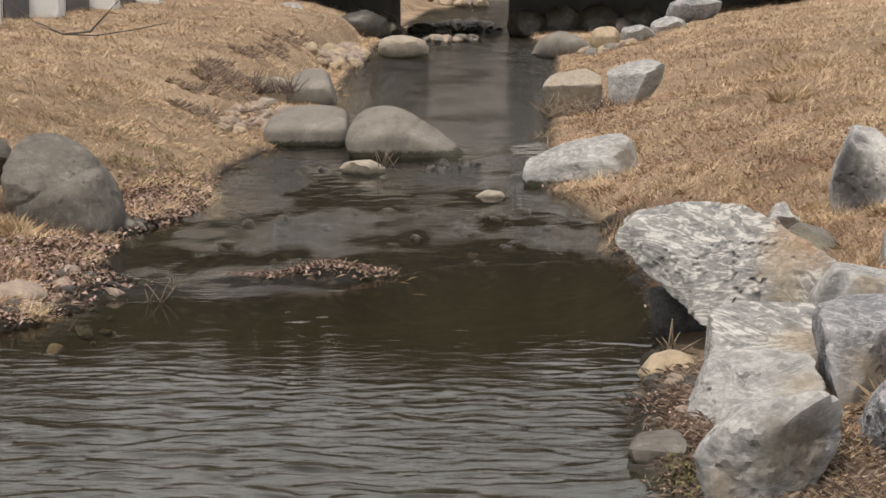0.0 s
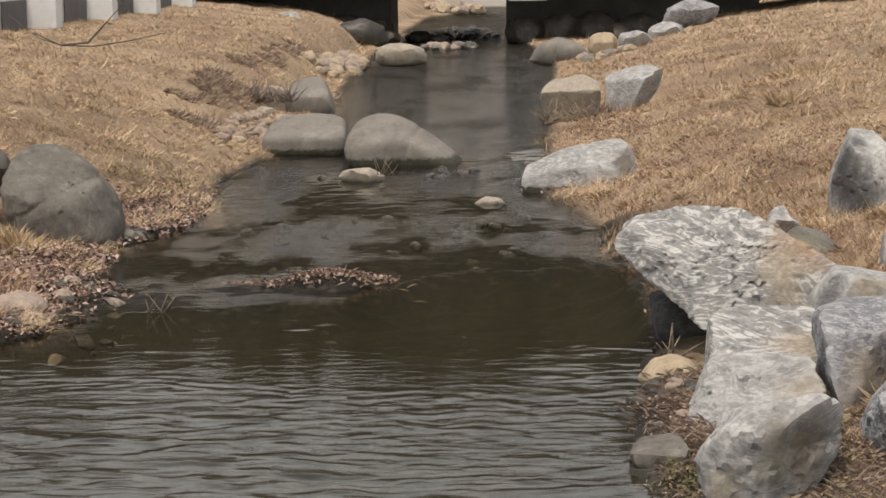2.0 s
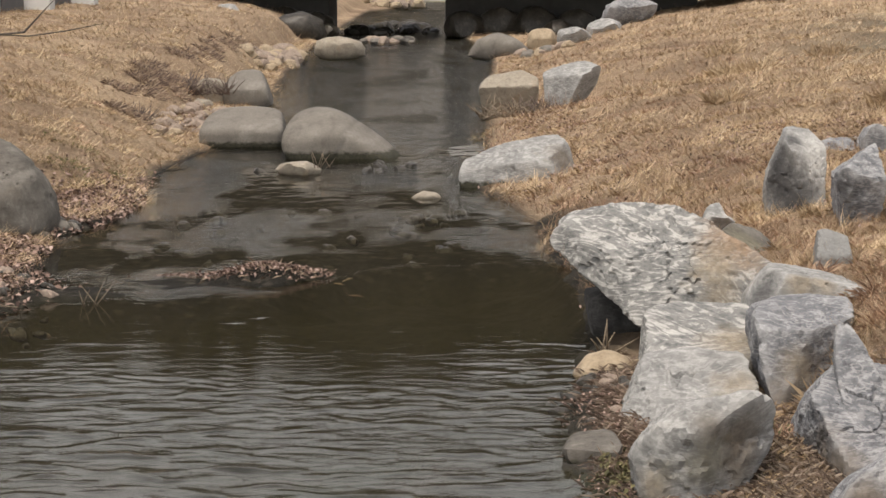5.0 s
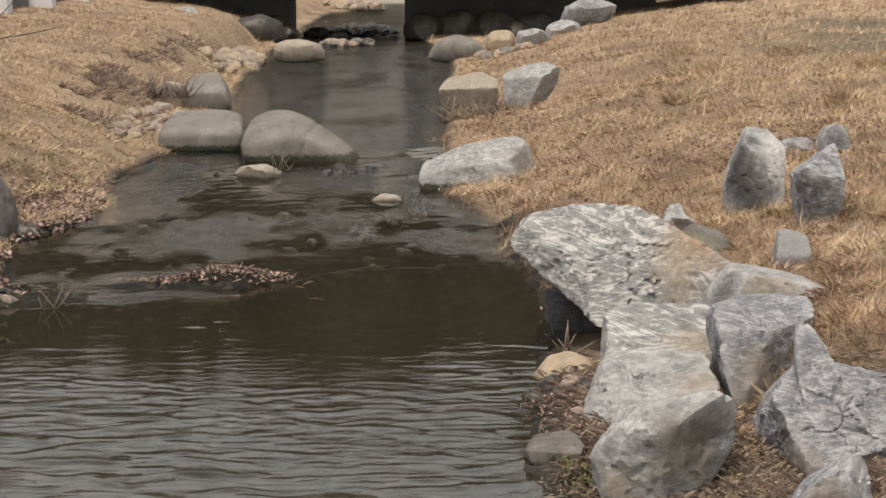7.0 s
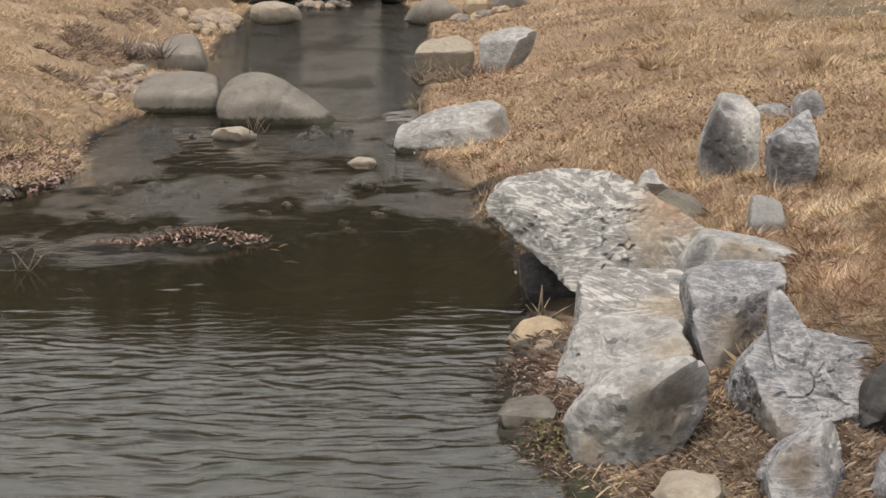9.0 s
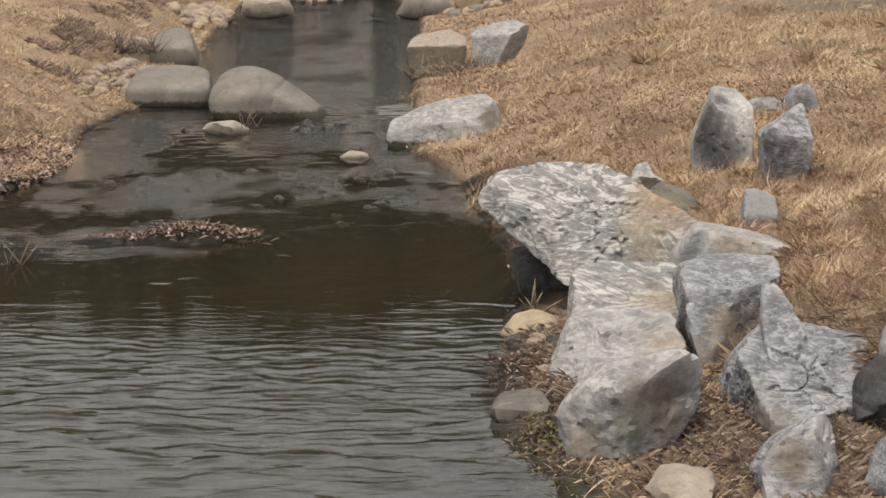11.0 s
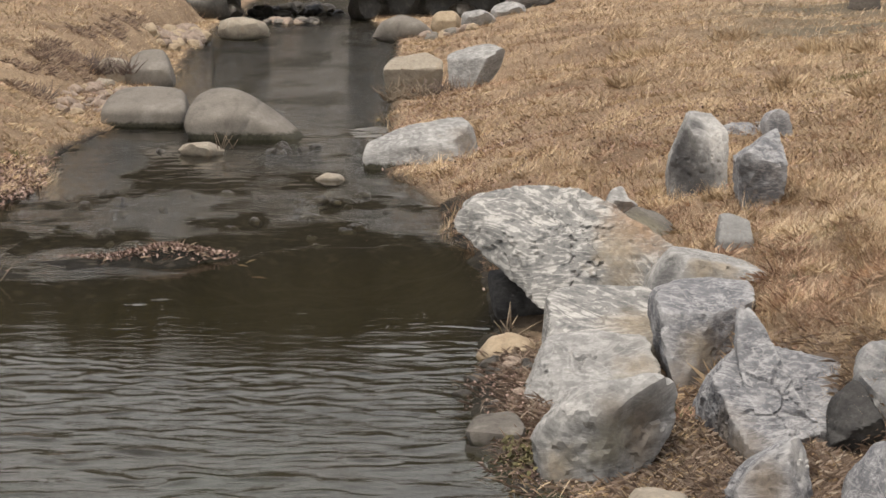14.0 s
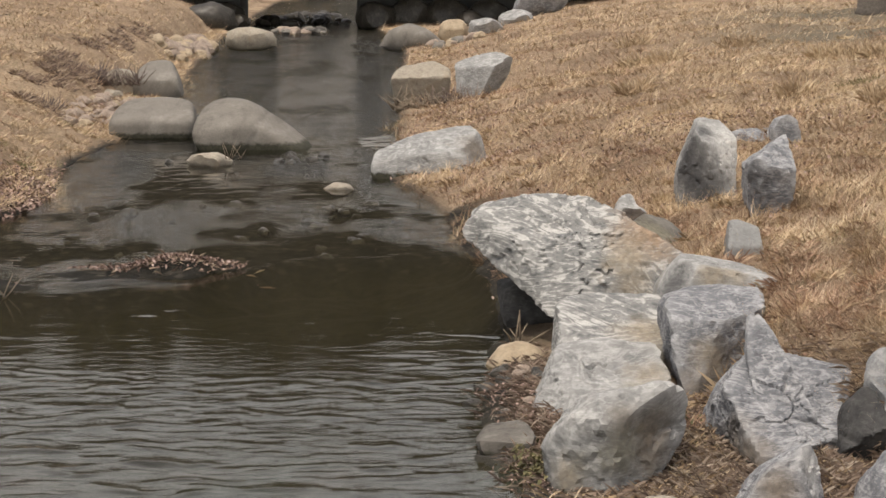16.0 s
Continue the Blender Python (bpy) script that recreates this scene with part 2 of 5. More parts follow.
leaf_m = island_mat("fallen dead leaves", [(0.0, (0.06, 0.04, 0.033)), (0.35, (0.15, 0.10, 0.08)), (0.75, (0.28, 0.195, 0.162)), (1.0, (0.42, 0.325, 0.28))])
stem_m = island_mat("flattened dead stems", [(0.0, (0.13, 0.095, 0.074)), (0.4, (0.23, 0.17, 0.128)), (0.75, (0.33, 0.255, 0.198)), (1.0, (0.50, 0.42, 0.33))])
moss_m = island_mat("moss", [(0.0, (0.05, 0.045, 0.022)), (0.6, (0.115, 0.105, 0.05)), (1.0, (0.21, 0.18, 0.10))])
brake_m = island_mat("dark dry brush", [(0.0, (0.08, 0.056, 0.046)), (0.5, (0.20, 0.14, 0.105)), (0.85, (0.31, 0.235, 0.17)), (1.0, (0.42, 0.34, 0.25))])
brush_m = plain_mat("dark dry brush", (0.07, 0.05, 0.043), (0.19, 0.145, 0.12), 20, 0.9)
twig_m = plain_mat("dry twigs", (0.10, 0.075, 0.055), (0.27, 0.215, 0.15), 30, 0.85)
bark_m = plain_mat("tree bark", (0.05, 0.042, 0.035), (0.13, 0.11, 0.09), 14, 0.9, 0.03)
concrete_m = plain_mat("pale painted concrete", (0.55, 0.55, 0.54), (0.66, 0.66, 0.65), 2.5, 0.8)
# bridge concrete made near-black to stand for the shade beneath the deck
bridge_m = plain_mat("shade-dark bridge concrete", (0.035, 0.035, 0.035), (0.075, 0.074, 0.07), 1.2, 0.85)
wall_m = plain_mat("dark grey facade", (0.06, 0.06, 0.065), (0.10, 0.10, 0.105), 1.5, 0.7)
woods_m = plain_mat("unseen winter woods", (0.018, 0.015, 0.009), (0.045, 0.038, 0.025), 0.35, 0.95, 0.2)
hill_m = plain_mat("unseen pale hillside", (0.20, 0.187, 0.168), (0.31, 0.292, 0.262), 0.12, 0.95, 0.1)


# ---- land ----
def line(y, pairs):
    return np.interp(y, [p[0] for p in pairs], [p[1] for p in pairs])


RIGHT_EDGE = ((-20, 1.2), (8, 1.0), (11.6, 0.85), (12.5, 0.66), (13.1, 0.42), (14.2, 0.50), (15.5, 0.63), (16.9, 0.69), (18.4, 0.85), (22.6, 0.62), (24.3, 0.57),
              (27.3, 0.12), (29.4, -0.30), (33, -0.2), (38.5, -0.16), (49.5, -0.20), (60, -0.10), (68, -0.05), (77.6, -1.0), (100, -2.2), (160, -3.0))
LEFT_EDGE = ((-20, -9.0), (12, -8.0), (16, -5.9), (17.6, -4.95), (18.2, -4.55), (19.4, -4.40), (20.8, -4.70), (23.7, -5.1), (25.2, -4.65), (26.9, -4.63),
             (31.0, -5.05), (34.6, -4.80), (37, -4.5), (46.5, -5.0), (60.3, -5.8), (68.7, -6.13), (85.2, -6.55), (114, -6.9), (124, -5.4), (160, -5.4))
LEFT_TOE = ((-20, -12.0), (12, -9.0), (17, -6.3), (20, -6.0), (23, -6.5), (26, -6.5), (28.5, -5.6), (31, -5.4), (34, -5.2), (38.5, -6.5), (41, -6.2), (46, -5.9), (55, -6.2), (62, -7.0), (70, -7.0), (85, -7.5), (160, -8.0))
# where the right bank starts to climb behind its row of rocks
RIGHT_TOE = ((-20, 3.5), (11, 3.1), (12.5, 2.85), (13.2, 2.55), (14, 2.4), (15, 2.25), (16, 2.1), (17, 1.8), (18, 1.4), (19, 1.15), (20.5, 0.9), (24.3, 0.6), (27.3, 0.4), (29.4, 0.9), (31.5, 0.5),
             (33, 0.1), (38, 0.2), (40.5, 0.8), (42, 1.9), (43.5, 1.9), (45.5, 0.8), (48, 0.3), (60, 0.6), (65, 1.5), (72, 2.2), (80, 3.0), (160, 3.0))
DEPTH = ((-20, 0.45), (17, 0.38), (19.6, 0.30), (20.4, 0.06), (21.6, 0.04), (24, 0.07), (27, 0.12), (31, 0.10), (35, 0.2), (75, 0.18), (80, 0.08), (120, 0.1))


def fractal(x, y, s, seed=0.0):
    return noise.fractal(Vector((x * s + seed, y * s - seed, seed)), 0.8, 2.1, 4)


def flow_y(x, y):
    """Rows across the creek, bent as the riffle's lip runs slantwise into the pond."""
    near = max(0.0, 1.0 - abs(y - 21.0) / 5.0)
    return y - near * (max(-1.3, min(1.9, 0.7 * (x + 2.2))) + 0.9 * noise.noise(Vector((x * 0.55, y * 0.3, 6.0))) + 0.45 * noise.noise(Vector((x * 2.0, y * 0.8, 8.0))) + 0.2 * noise.noise(Vector((x * 5.0, y * 3.0, 11.0))))


def ground_z(x, y, rough=True):
    right, left = float(line(y, RIGHT_EDGE)), float(line(y, LEFT_EDGE))
    wob = 0.12 * fractal(x, y, 0.9, 3.0) if rough and -15 < x < 15 else 0.0
    d = max(x - right, left - x) + wob
    if d <= 0:
        deep = float(line(flow_y(x, y), DEPTH))
        z = -deep * (1 - math.exp(3.0 * d / max(deep, 0.05) * 0.35))
        if rough:
            shallow = math.exp(-((y - 21.4) / 1.6) ** 2)
            z += (0.05 + 0.03 * shallow) * fractal(x, y, 1.1, 7.0) * min(1.0, -d * 2)
            z += 0.10 * math.exp(-((x + 4.0) / 0.7) ** 2 - ((y - 19.6) / 0.8) ** 2)
        bar = math.exp(-((x + 2.35) / 0.8) ** 2 - ((y - 20.9) / 0.42) ** 2)
        shelf = math.exp(-((x - 0.45) / 0.45) ** 4 - ((y - 14.7) / 0.9) ** 4)
        if z < -0.05:
            z += (-0.05 - z) * 0.9 * shelf
        return z + 0.13 * bar
    z = (0.035 if y < 13.5 else 0.07) * (1 - math.exp(-d * 6))
    if x > right:
        e = x - float(line(y, RIGHT_TOE)) + wob
        kept = float(line(y, ((11, 0.52), (15.5, 0.5), (17.4, 0.3), (19, 0.15), (22, 0.05), (40, 0.0), (160, 0.0))))
        z += 0.03 * min(d, 2.0)
        if e > 0:
            z += kept * (1 - math.exp(-e / 0.22)) + 1.75 * (1 - math.exp(-0.165 * e))
    else:
        e = float(line(y, LEFT_TOE)) - x + wob
        z += 0.05 * min(d, 2.0)
        if e > 0:
            steep = float(line(y, ((30, 0.0), (36, 0.15), (42, 0.4), (50, 0.6), (60, 0.75), (70, 0.85), (80, 0.6), (90, 0.3))))
            z += steep * (1 - math.exp(-e / 0.5)) + (1.75 - steep) * (1 - math.exp(-0.24 * e))
    if rough and d < 40:
        z += min(1.0, d) * (0.10 * fractal(x, y, 0.35, 1.0) + 0.035 * fractal(x, y, 2.2, 5.0))
        z += 0.09 * max(0.0, min(1.0, (d - 0.4) / 1.5)) * (0.4 - abs(fractal(x, y, 0.75, 9.0)))
    return z


def lines(*stretches):
    out = []
    for a, b, step in stretches:
        out += list(np.arange(a, b - 1e-6, step))
    return np.array(out + [stretches[-1][1]])


def grid_mesh(name, xs, ys, height, mat):
    """A sheet over the lines xs and ys."""
    nx, ny = len(xs), len(ys)
    co = np.array([(x, y, height(x, y)) for y in ys for x in xs], np.float32)
    i = np.arange(nx * ny).reshape(ny, nx)
    quads = np.stack([i[:-1, :-1], i[:-1, 1:], i[1:, 1:], i[1:, :-1]], -1).reshape(-1, 4)
    return raw_mesh(name, co, quads, mat, True), co


def raw_mesh(name, co, faces, mat, smooth=False):
    me = bpy.data.meshes.new(name)
    co, faces = np.asarray(co, np.float32), np.asarray(faces, np.int32)
    k = faces.shape[1]
    me.vertices.add(len(co))
    me.vertices.foreach_set("co", co.ravel())
    me.loops.add(faces.size)
    me.loops.foreach_set("vertex_index", faces.ravel())
    me.polygons.add(len(faces))
    me.polygons.foreach_set("loop_start", np.arange(len(faces), dtype=np.int32) * k)
    me.polygons.foreach_set("loop_total", np.full(len(faces), k, np.int32))
    me.update(calc_edges=True)
    me.validate()
    me.materials.append(mat)
    if smooth:
        me.polygons.foreach_set("use_smooth", np.ones(len(me.polygons), bool))
    return me


xs = lines((-1500, -200, 200), (-200, -40, 20), (-40, -16, 2), (-16, -8, 0.3), (-8, 5, 0.13), (5, 12, 0.3), (12, 40, 2), (40, 200, 20), (200, 1500, 200))
ys = lines((-1200, -200, 200), (-200, -40, 20), (-40, 8, 2), (8, 11, 0.3), (11, 40, 0.14), (40, 95, 0.35), (95, 160, 2.5), (160, 400, 20), (400, 2000, 200))
ground_me, co = grid_mesh("ground", xs, ys, ground_z, ground_m)


def bare_soil(x, y):
    """Trodden ground with thin grass under the tree."""
    return 1.3 - np.minimum(np.hypot((x - 9.2) / 3.0, (y - 43.5) / 5.0), np.hypot((x - 10.8) / 3.4, (y - 51.0) / 6.0))


cover = np.zeros((len(co), 4), np.float32)
r_e = line(co[:, 1], RIGHT_EDGE)
l_e = line(co[:, 1], LEFT_EDGE)
bank = np.maximum(co[:, 0] - r_e, l_e - co[:, 0])
rows = np.array([flow_y(a, b) for a, b in co[:, :2]])
cover[:, 0] = np.clip((bank - np.where(co[:, 1] > 25.5, 0.0, 0.15)) / np.where(co[:, 1] > 25.5, 0.25, 0.5), 0, 1)
cover[:, 1] = np.clip((20.6 - rows) / 0.8, 0, 1) * np.clip(np.maximum((co[:, 1] - 12.5) / 3.5, bank / 0.8 + 1.6), 0, 1) * np.clip((0.1 - bank) / 0.3, 0, 1)
cover[:, 2] = np.clip(bare_soil(co[:, 0], co[:, 1]), 0, 1) * 0.9
cover[:, 3] = np.clip((co[:, 1] - 14.5) / 2.0 + np.clip(bank / 0.8 + 1.3, 0, 1), 0, 1)
at = ground_me.color_attributes.new("cover", "FLOAT_COLOR", "POINT")
at.data.foreach_set("color", cover.ravel())
ground = tagged(new("ground", ground_me), "sloping creek banks of dry tan grass, gravel and mud", "ground", kind="structure")

# ---- water: long low ripples in the pond, chop where it runs shallow over stones ----
RIPPLE = ((-20, 0.5), (12.0, 0.6), (13.2, 0.75), (14.2, 0.95), (15.0, 0.7), (15.8, 0.36), (16.6, 0.17), (17.4, 0.10), (18.4, 0.07), (20.2, 0.05), (20.9, 0.10), (25, 0.12), (32, 0.15), (36, 0.2), (60, 0.3), (160, 0.3))
WAVES = ((10, 0.18, 0.3), (14, -0.30, 1.1), (19, 0.26, 2.0), (26, -0.16, 4.1))
SWELL = ((13, 0.10, 0.3), (19, -0.36, 1.1), (29, 0.32, 2.0), (41, -0.2, 4.1))


def water_z(x, y):
    """Short-crested ripples: narrow crests that come and go on a nearly flat sheet."""
    a = float(line(flow_y(x, y) + 3.2 * noise.noise(Vector((x * 0.38, y * 0.55, 1.5))), RIPPLE))
    p = noise.noise(Vector((x * 0.8, y * 0.5, 2.0))) + 0.5 * noise.noise(Vector((x * 3.0, y * 1.4, 5.0))) + 0.22 * noise.noise(Vector((x * 8.0, y * 3.5, 7.0)))
    z = 0.0
    for j, (k, t, f) in enumerate(WAVES):
        gust = 0.12 + 2.0 * noise.noise(Vector((x * 3.0, y * 2.8, 9.0 + 4.0 * j)))
        if gust > 0:
            z += 0.13 * min(gust, 1.1) * math.exp(4.0 * (math.sin(k * (y * math.cos(t) + x * math.sin(t)) + f + 3.2 * p) - 1)) / k
    for k, t, f in SWELL:
        z += 0.007 * math.sin(k * (y * math.cos(t) + x * math.sin(t)) + f + 3.0 * p) / k
    if y > 20.0:
        # water heaped over the stones of the riffle
        heap = min(1.0, (y - 20.0) / 3.0) * max(0.0, min(1.0, (40.0 - y) / 8.0))
        z += 0.03 * heap * noise.fractal(Vector((x * 2.0, y * 1.7, 12.0)), 0.75, 2.0, 4)
    return a * z + 0.002 * a * fractal(x, y, 3.4, 4.0) + (0.0004 * a + 0.0008 * max(0.0, min(1.0, (14.8 - y) / 2))) * fractal(x, y, 10.0, 4.0)


wx = lines((-30, -10, 2), (-10, -7, 0.3), (-7, 3, 0.04), (3, 9, 0.4))
wy = lines((-20, 10, 1.0), (10, 17.5, 0.02), (17.5, 21.5, 0.04), (21.5, 40, 0.09), (40, 100, 0.4), (100, 180, 4))
water_me, wco = grid_mesh("water", wx, wy, water_z, water_m)
bent = np.array([flow_y(a, b) for a, b in wco[:, :2]])
chop = np.interp(bent, (10, 15, 18, 20.0, 20.8, 25, 33, 38, 76, 80, 95), (0.05, 0.04, 0.02, 0.02, 0.12, 0.24, 0.4, 1.0, 2.0, 2.4, 3.0)).astype(np.float32)
calm = np.array([noise.fractal(Vector((a * 0.55, b * 0.28, 3.0)), 0.8, 2.0, 4) for a, b in wco[:, :2]])
chop *= np.where(bent > 20.4, np.clip(0.35 + 2.2 * calm, np.where(bent > 36, 0.5, 0.03), 1.5), 1.0).astype(np.float32)
water_me.attributes.new("chop", "FLOAT", "POINT").data.foreach_set("value", chop)
water = tagged(new("water", water_me), "shallow olive creek water with long low ripples", "water", kind="structure")


def on_ground(x, y):
    """Height of the land's mesh under points, as arrays."""
    g = co[:, 2].reshape(len(ys), len(xs))
    i = np.clip(np.searchsorted(xs, x) - 1, 0, len(xs) - 2)
    j = np.clip(np.searchsorted(ys, y) - 1, 0, len(ys) - 2)
    u, v = (x - xs[i]) / (xs[i + 1] - xs[i]), (y - ys[j]) / (ys[j + 1] - ys[j])
    return g[j, i] * (1 - u) * (1 - v) + g[j, i + 1] * u * (1 - v) + g[j + 1, i] * (1 - u) * v + g[j + 1, i + 1] * u * v


# ---- rocks ----
def rock_mesh(name, radii, depth, mat, seed, facets=8, box=0.7, angular=0.9, rough=0.05, fine=5, breaks=(), cracks=0.03):
    """A stone with the given outline radii, seen from the front and counted from the right upwards; broken into flats, then weathered."""
    rnd = random.Random(seed)
    bm = bmesh.new()
    bmesh.ops.create_icosphere(bm, subdivisions=fine, radius=1.0)
    n = len(radii)
    size = sum(radii) / n
    even = [sum(radii[(i + k) % n] * w for k, w in ((-3, 0.08), (-2, 0.14), (-1, 0.18), (0, 0.2), (1, 0.18), (2, 0.14), (3, 0.08))) for i in range(n)]
    cuts = []
    for k in range(facets):
        h = 1 - 2 * (k + 0.5) / facets
        a = k * 2.4 + rnd.uniform(-0.5, 0.5)
        v = Vector((math.cos(a) * math.sqrt(1 - h * h), h, math.sin(a) * math.sqrt(1 - h * h)))
        v = (v + 0.25 * Vector((rnd.uniform(-1, 1), rnd.uniform(-1, 1), rnd.uniform(-1, 1)))).normalized()
        cuts.append((v, rnd.uniform(0.6, 0.95)))
    cuts += [(Vector(c[:3]).normalized(), c[3]) for c in breaks]
    off = Vector((seed * 3.7, seed * 1.9, seed * 5.3))
    for v in bm.verts:
        p = v.co.copy()
        a = (math.atan2(p.z, p.x) / (2 * math.pi)) % 1.0 * n
        i = int(a) % n
        r = radii[i] + (radii[(i + 1) % n] - radii[i]) * (a - int(a))
        rho = math.hypot(p.x, p.z)
        soft = even[i] + (even[(i + 1) % n] - even[i]) * (a - int(a))
        r = soft + (r - soft) * max(0.0, 1 - 1.6 * abs(p.y)) ** 1.5
        s = rho ** box
        u = Vector((p.x / max(rho, 1e-6) * s, math.copysign(abs(p.y) ** box, p.y), p.z / max(rho, 1e-6) * s))
        if facets:
            ring = Vector((p.x, 0, p.z)) / max(rho, 1e-6)
            edge = min([d / max(0.05, c.dot(ring)) for c, d in cuts])
            flat = min([d / max(0.05, c.dot(p)) for c, d in cuts]) * p
            wide = math.hypot(flat.x, flat.z) / edge ** 0.7
            fit = min(1.0, (1 - 0.2 * p.y * p.y) / max(wide, 1e-6)) / edge ** 0.7
            u = u.lerp(Vector((flat.x * fit, flat.y, flat.z * fit)), angular)
        if p.y > 0:
            u.x, u.z = u.x * (1 - 0.25 * p.y), u.z * (1 - 0.35 * p.y)
        q = Vector((u.x * r, u.y * depth, u.z * r))
        f = noise.fractal(q / size * 1.3 + off, 0.9, 2.0, 5)
        g = noise.fractal(q / size * 6.0 + off, 0.7, 2.0, 4)
        push = rough * f + rough * 0.35 * g
        crack = abs(noise.noise(q / size * 1.9 + off * 1.7))
        if crack < 0.045:
            push -= cracks * (1 - crack / 0.045)
        v.co = q + p.normalized() * size * push
    bm.normal_update()
    for f in bm.faces:
        f.smooth = True
    for e in bm.edges:
        if len(e.link_faces) == 2 and e.calc_face_angle() > 0.5:
            e.smooth = False
    me = bpy.data.meshes.new(name)
    bm.to_mesh(me)
    bm.free()
    me.materials.append(mat)
    return me


def rock(name, place, depth, radii, mat, label, seed, **more):
    ob = new(name, rock_mesh(name, radii, depth, mat, seed, **more))
    ob.location = place
    return tagged(ob, label, name, kind="thing")


BROWN, UMBER, OLIVE, SAND = (0.15, 0.122, 0.092), (0.10, 0.083, 0.064), (0.17, 0.157, 0.11), (0.235, 0.195, 0.14)
# the near-black and the white paint shaded and sunlit rock faces
RUST, SHADED_BLACK, LIT_WHITE = (0.27, 0.175, 0.10), (0.035, 0.034, 0.036), (0.47, 0.46, 0.435)


def facing(turn, tilt, dist):
    """A flat break: the way it faces (turn round the front view, tilt towards the pond's near end) and its distance."""
    a, t = radians(turn), radians(tilt)
    return (math.cos(a) * math.cos(t), -math.sin(t), math.sin(a) * math.cos(t), dist)


def reach(p, cuts, sharp):
    return sum((max(0.0, (a * p.x + b * p.y + c * p.z) / d)) ** sharp for a, b, c, d in cuts) ** (-1.0 / sharp)


def hewn(name, place, mat, label, seed, flats, horn=(), sharp=30, rough=0.03, chips=0.05, strata=0.0, fine=5, groove=None, patches=(), tide=None):
    """A stone broken along given flats, with worn edges, chipped faces, strata and an old crack."""
    cuts, peak = [facing(*f) for f in flats], [facing(*f) for f in horn]
    size = sum(c[3] for c in cuts) / len(cuts)
    off = Vector((seed * 3.7, seed * 1.9, seed * 5.3))
    bed = Vector((0.18, 0.3, 0.93))
    bm = bmesh.new()
    bmesh.ops.create_icosphere(bm, subdivisions=fine, radius=1.0)
    for v in bm.verts:
        p = v.co.normalized()
        r = reach(p, cuts, sharp)
        if peak:
            r = max(r, reach(p, peak, sharp))
        q = p * r
        f = noise.fractal(q / size * 1.1 + off, 0.9, 2.0, 5)
        g = noise.fractal(q / size * 5.0 + off, 0.7, 2.0, 4)
        push = size * (rough * f + 0.4 * rough * g)
        if chips:
            near, cell = noise.voronoi(q / size * 2.6 + 0.3 * Vector((f, g, -f)) + off)
            push += size * chips * (0.7 * noise.noise(cell[0] * 7.3) + 1.6 * (q / size - (cell[0] - off) / 2.6).dot(noise.noise_vector(cell[0] * 3.1)))
            push -= size * chips * 0.5 * max(0.0, 1 - (near[1] - near[0]) / 0.05)
            near, cell = noise.voronoi(q / size * 6.5 + 0.4 * Vector((f, g, -f)) + off)
            push += size * chips * (0.22 * noise.noise(cell[0] * 7.3) + 0.9 * (q / size - (cell[0] - off) / 6.5).dot(noise.noise_vector(cell[0] * 3.1)))
        if strata:
            s = q.dot(bed) / size * 5 + 1.5 * f
            push += size * strata * (noise.noise(Vector((s * 0.9, 0.4 * q.x, 0.4 * q.y)) + off) + 0.15 * noise.noise(Vector((s * 2.2, q.x, q.y)) + off))
        if groove:
            a, b, c, deep = groove
            away = abs(q.x * a + q.z * c - b * size + 0.12 * size * f) / size
            push -= deep * size * max(0.0, 1 - away / 0.08)
        v.co = q + p * push
    bm.normal_update()
    for f in bm.faces:
        f.smooth = True
    for e in bm.edges:
        if len(e.link_faces) == 2 and e.calc_face_angle() > 0.55:
            e.smooth = False
    me = bpy.data.meshes.new(name)
    bm.to_mesh(me)
    bm.free()
    if patches or tide is not None:
        mat = stained(mat, patches, tide)
    me.materials.append(mat)
    ob = new(name, me)
    ob.location = place
    return tagged(ob, label, name, kind="thing")


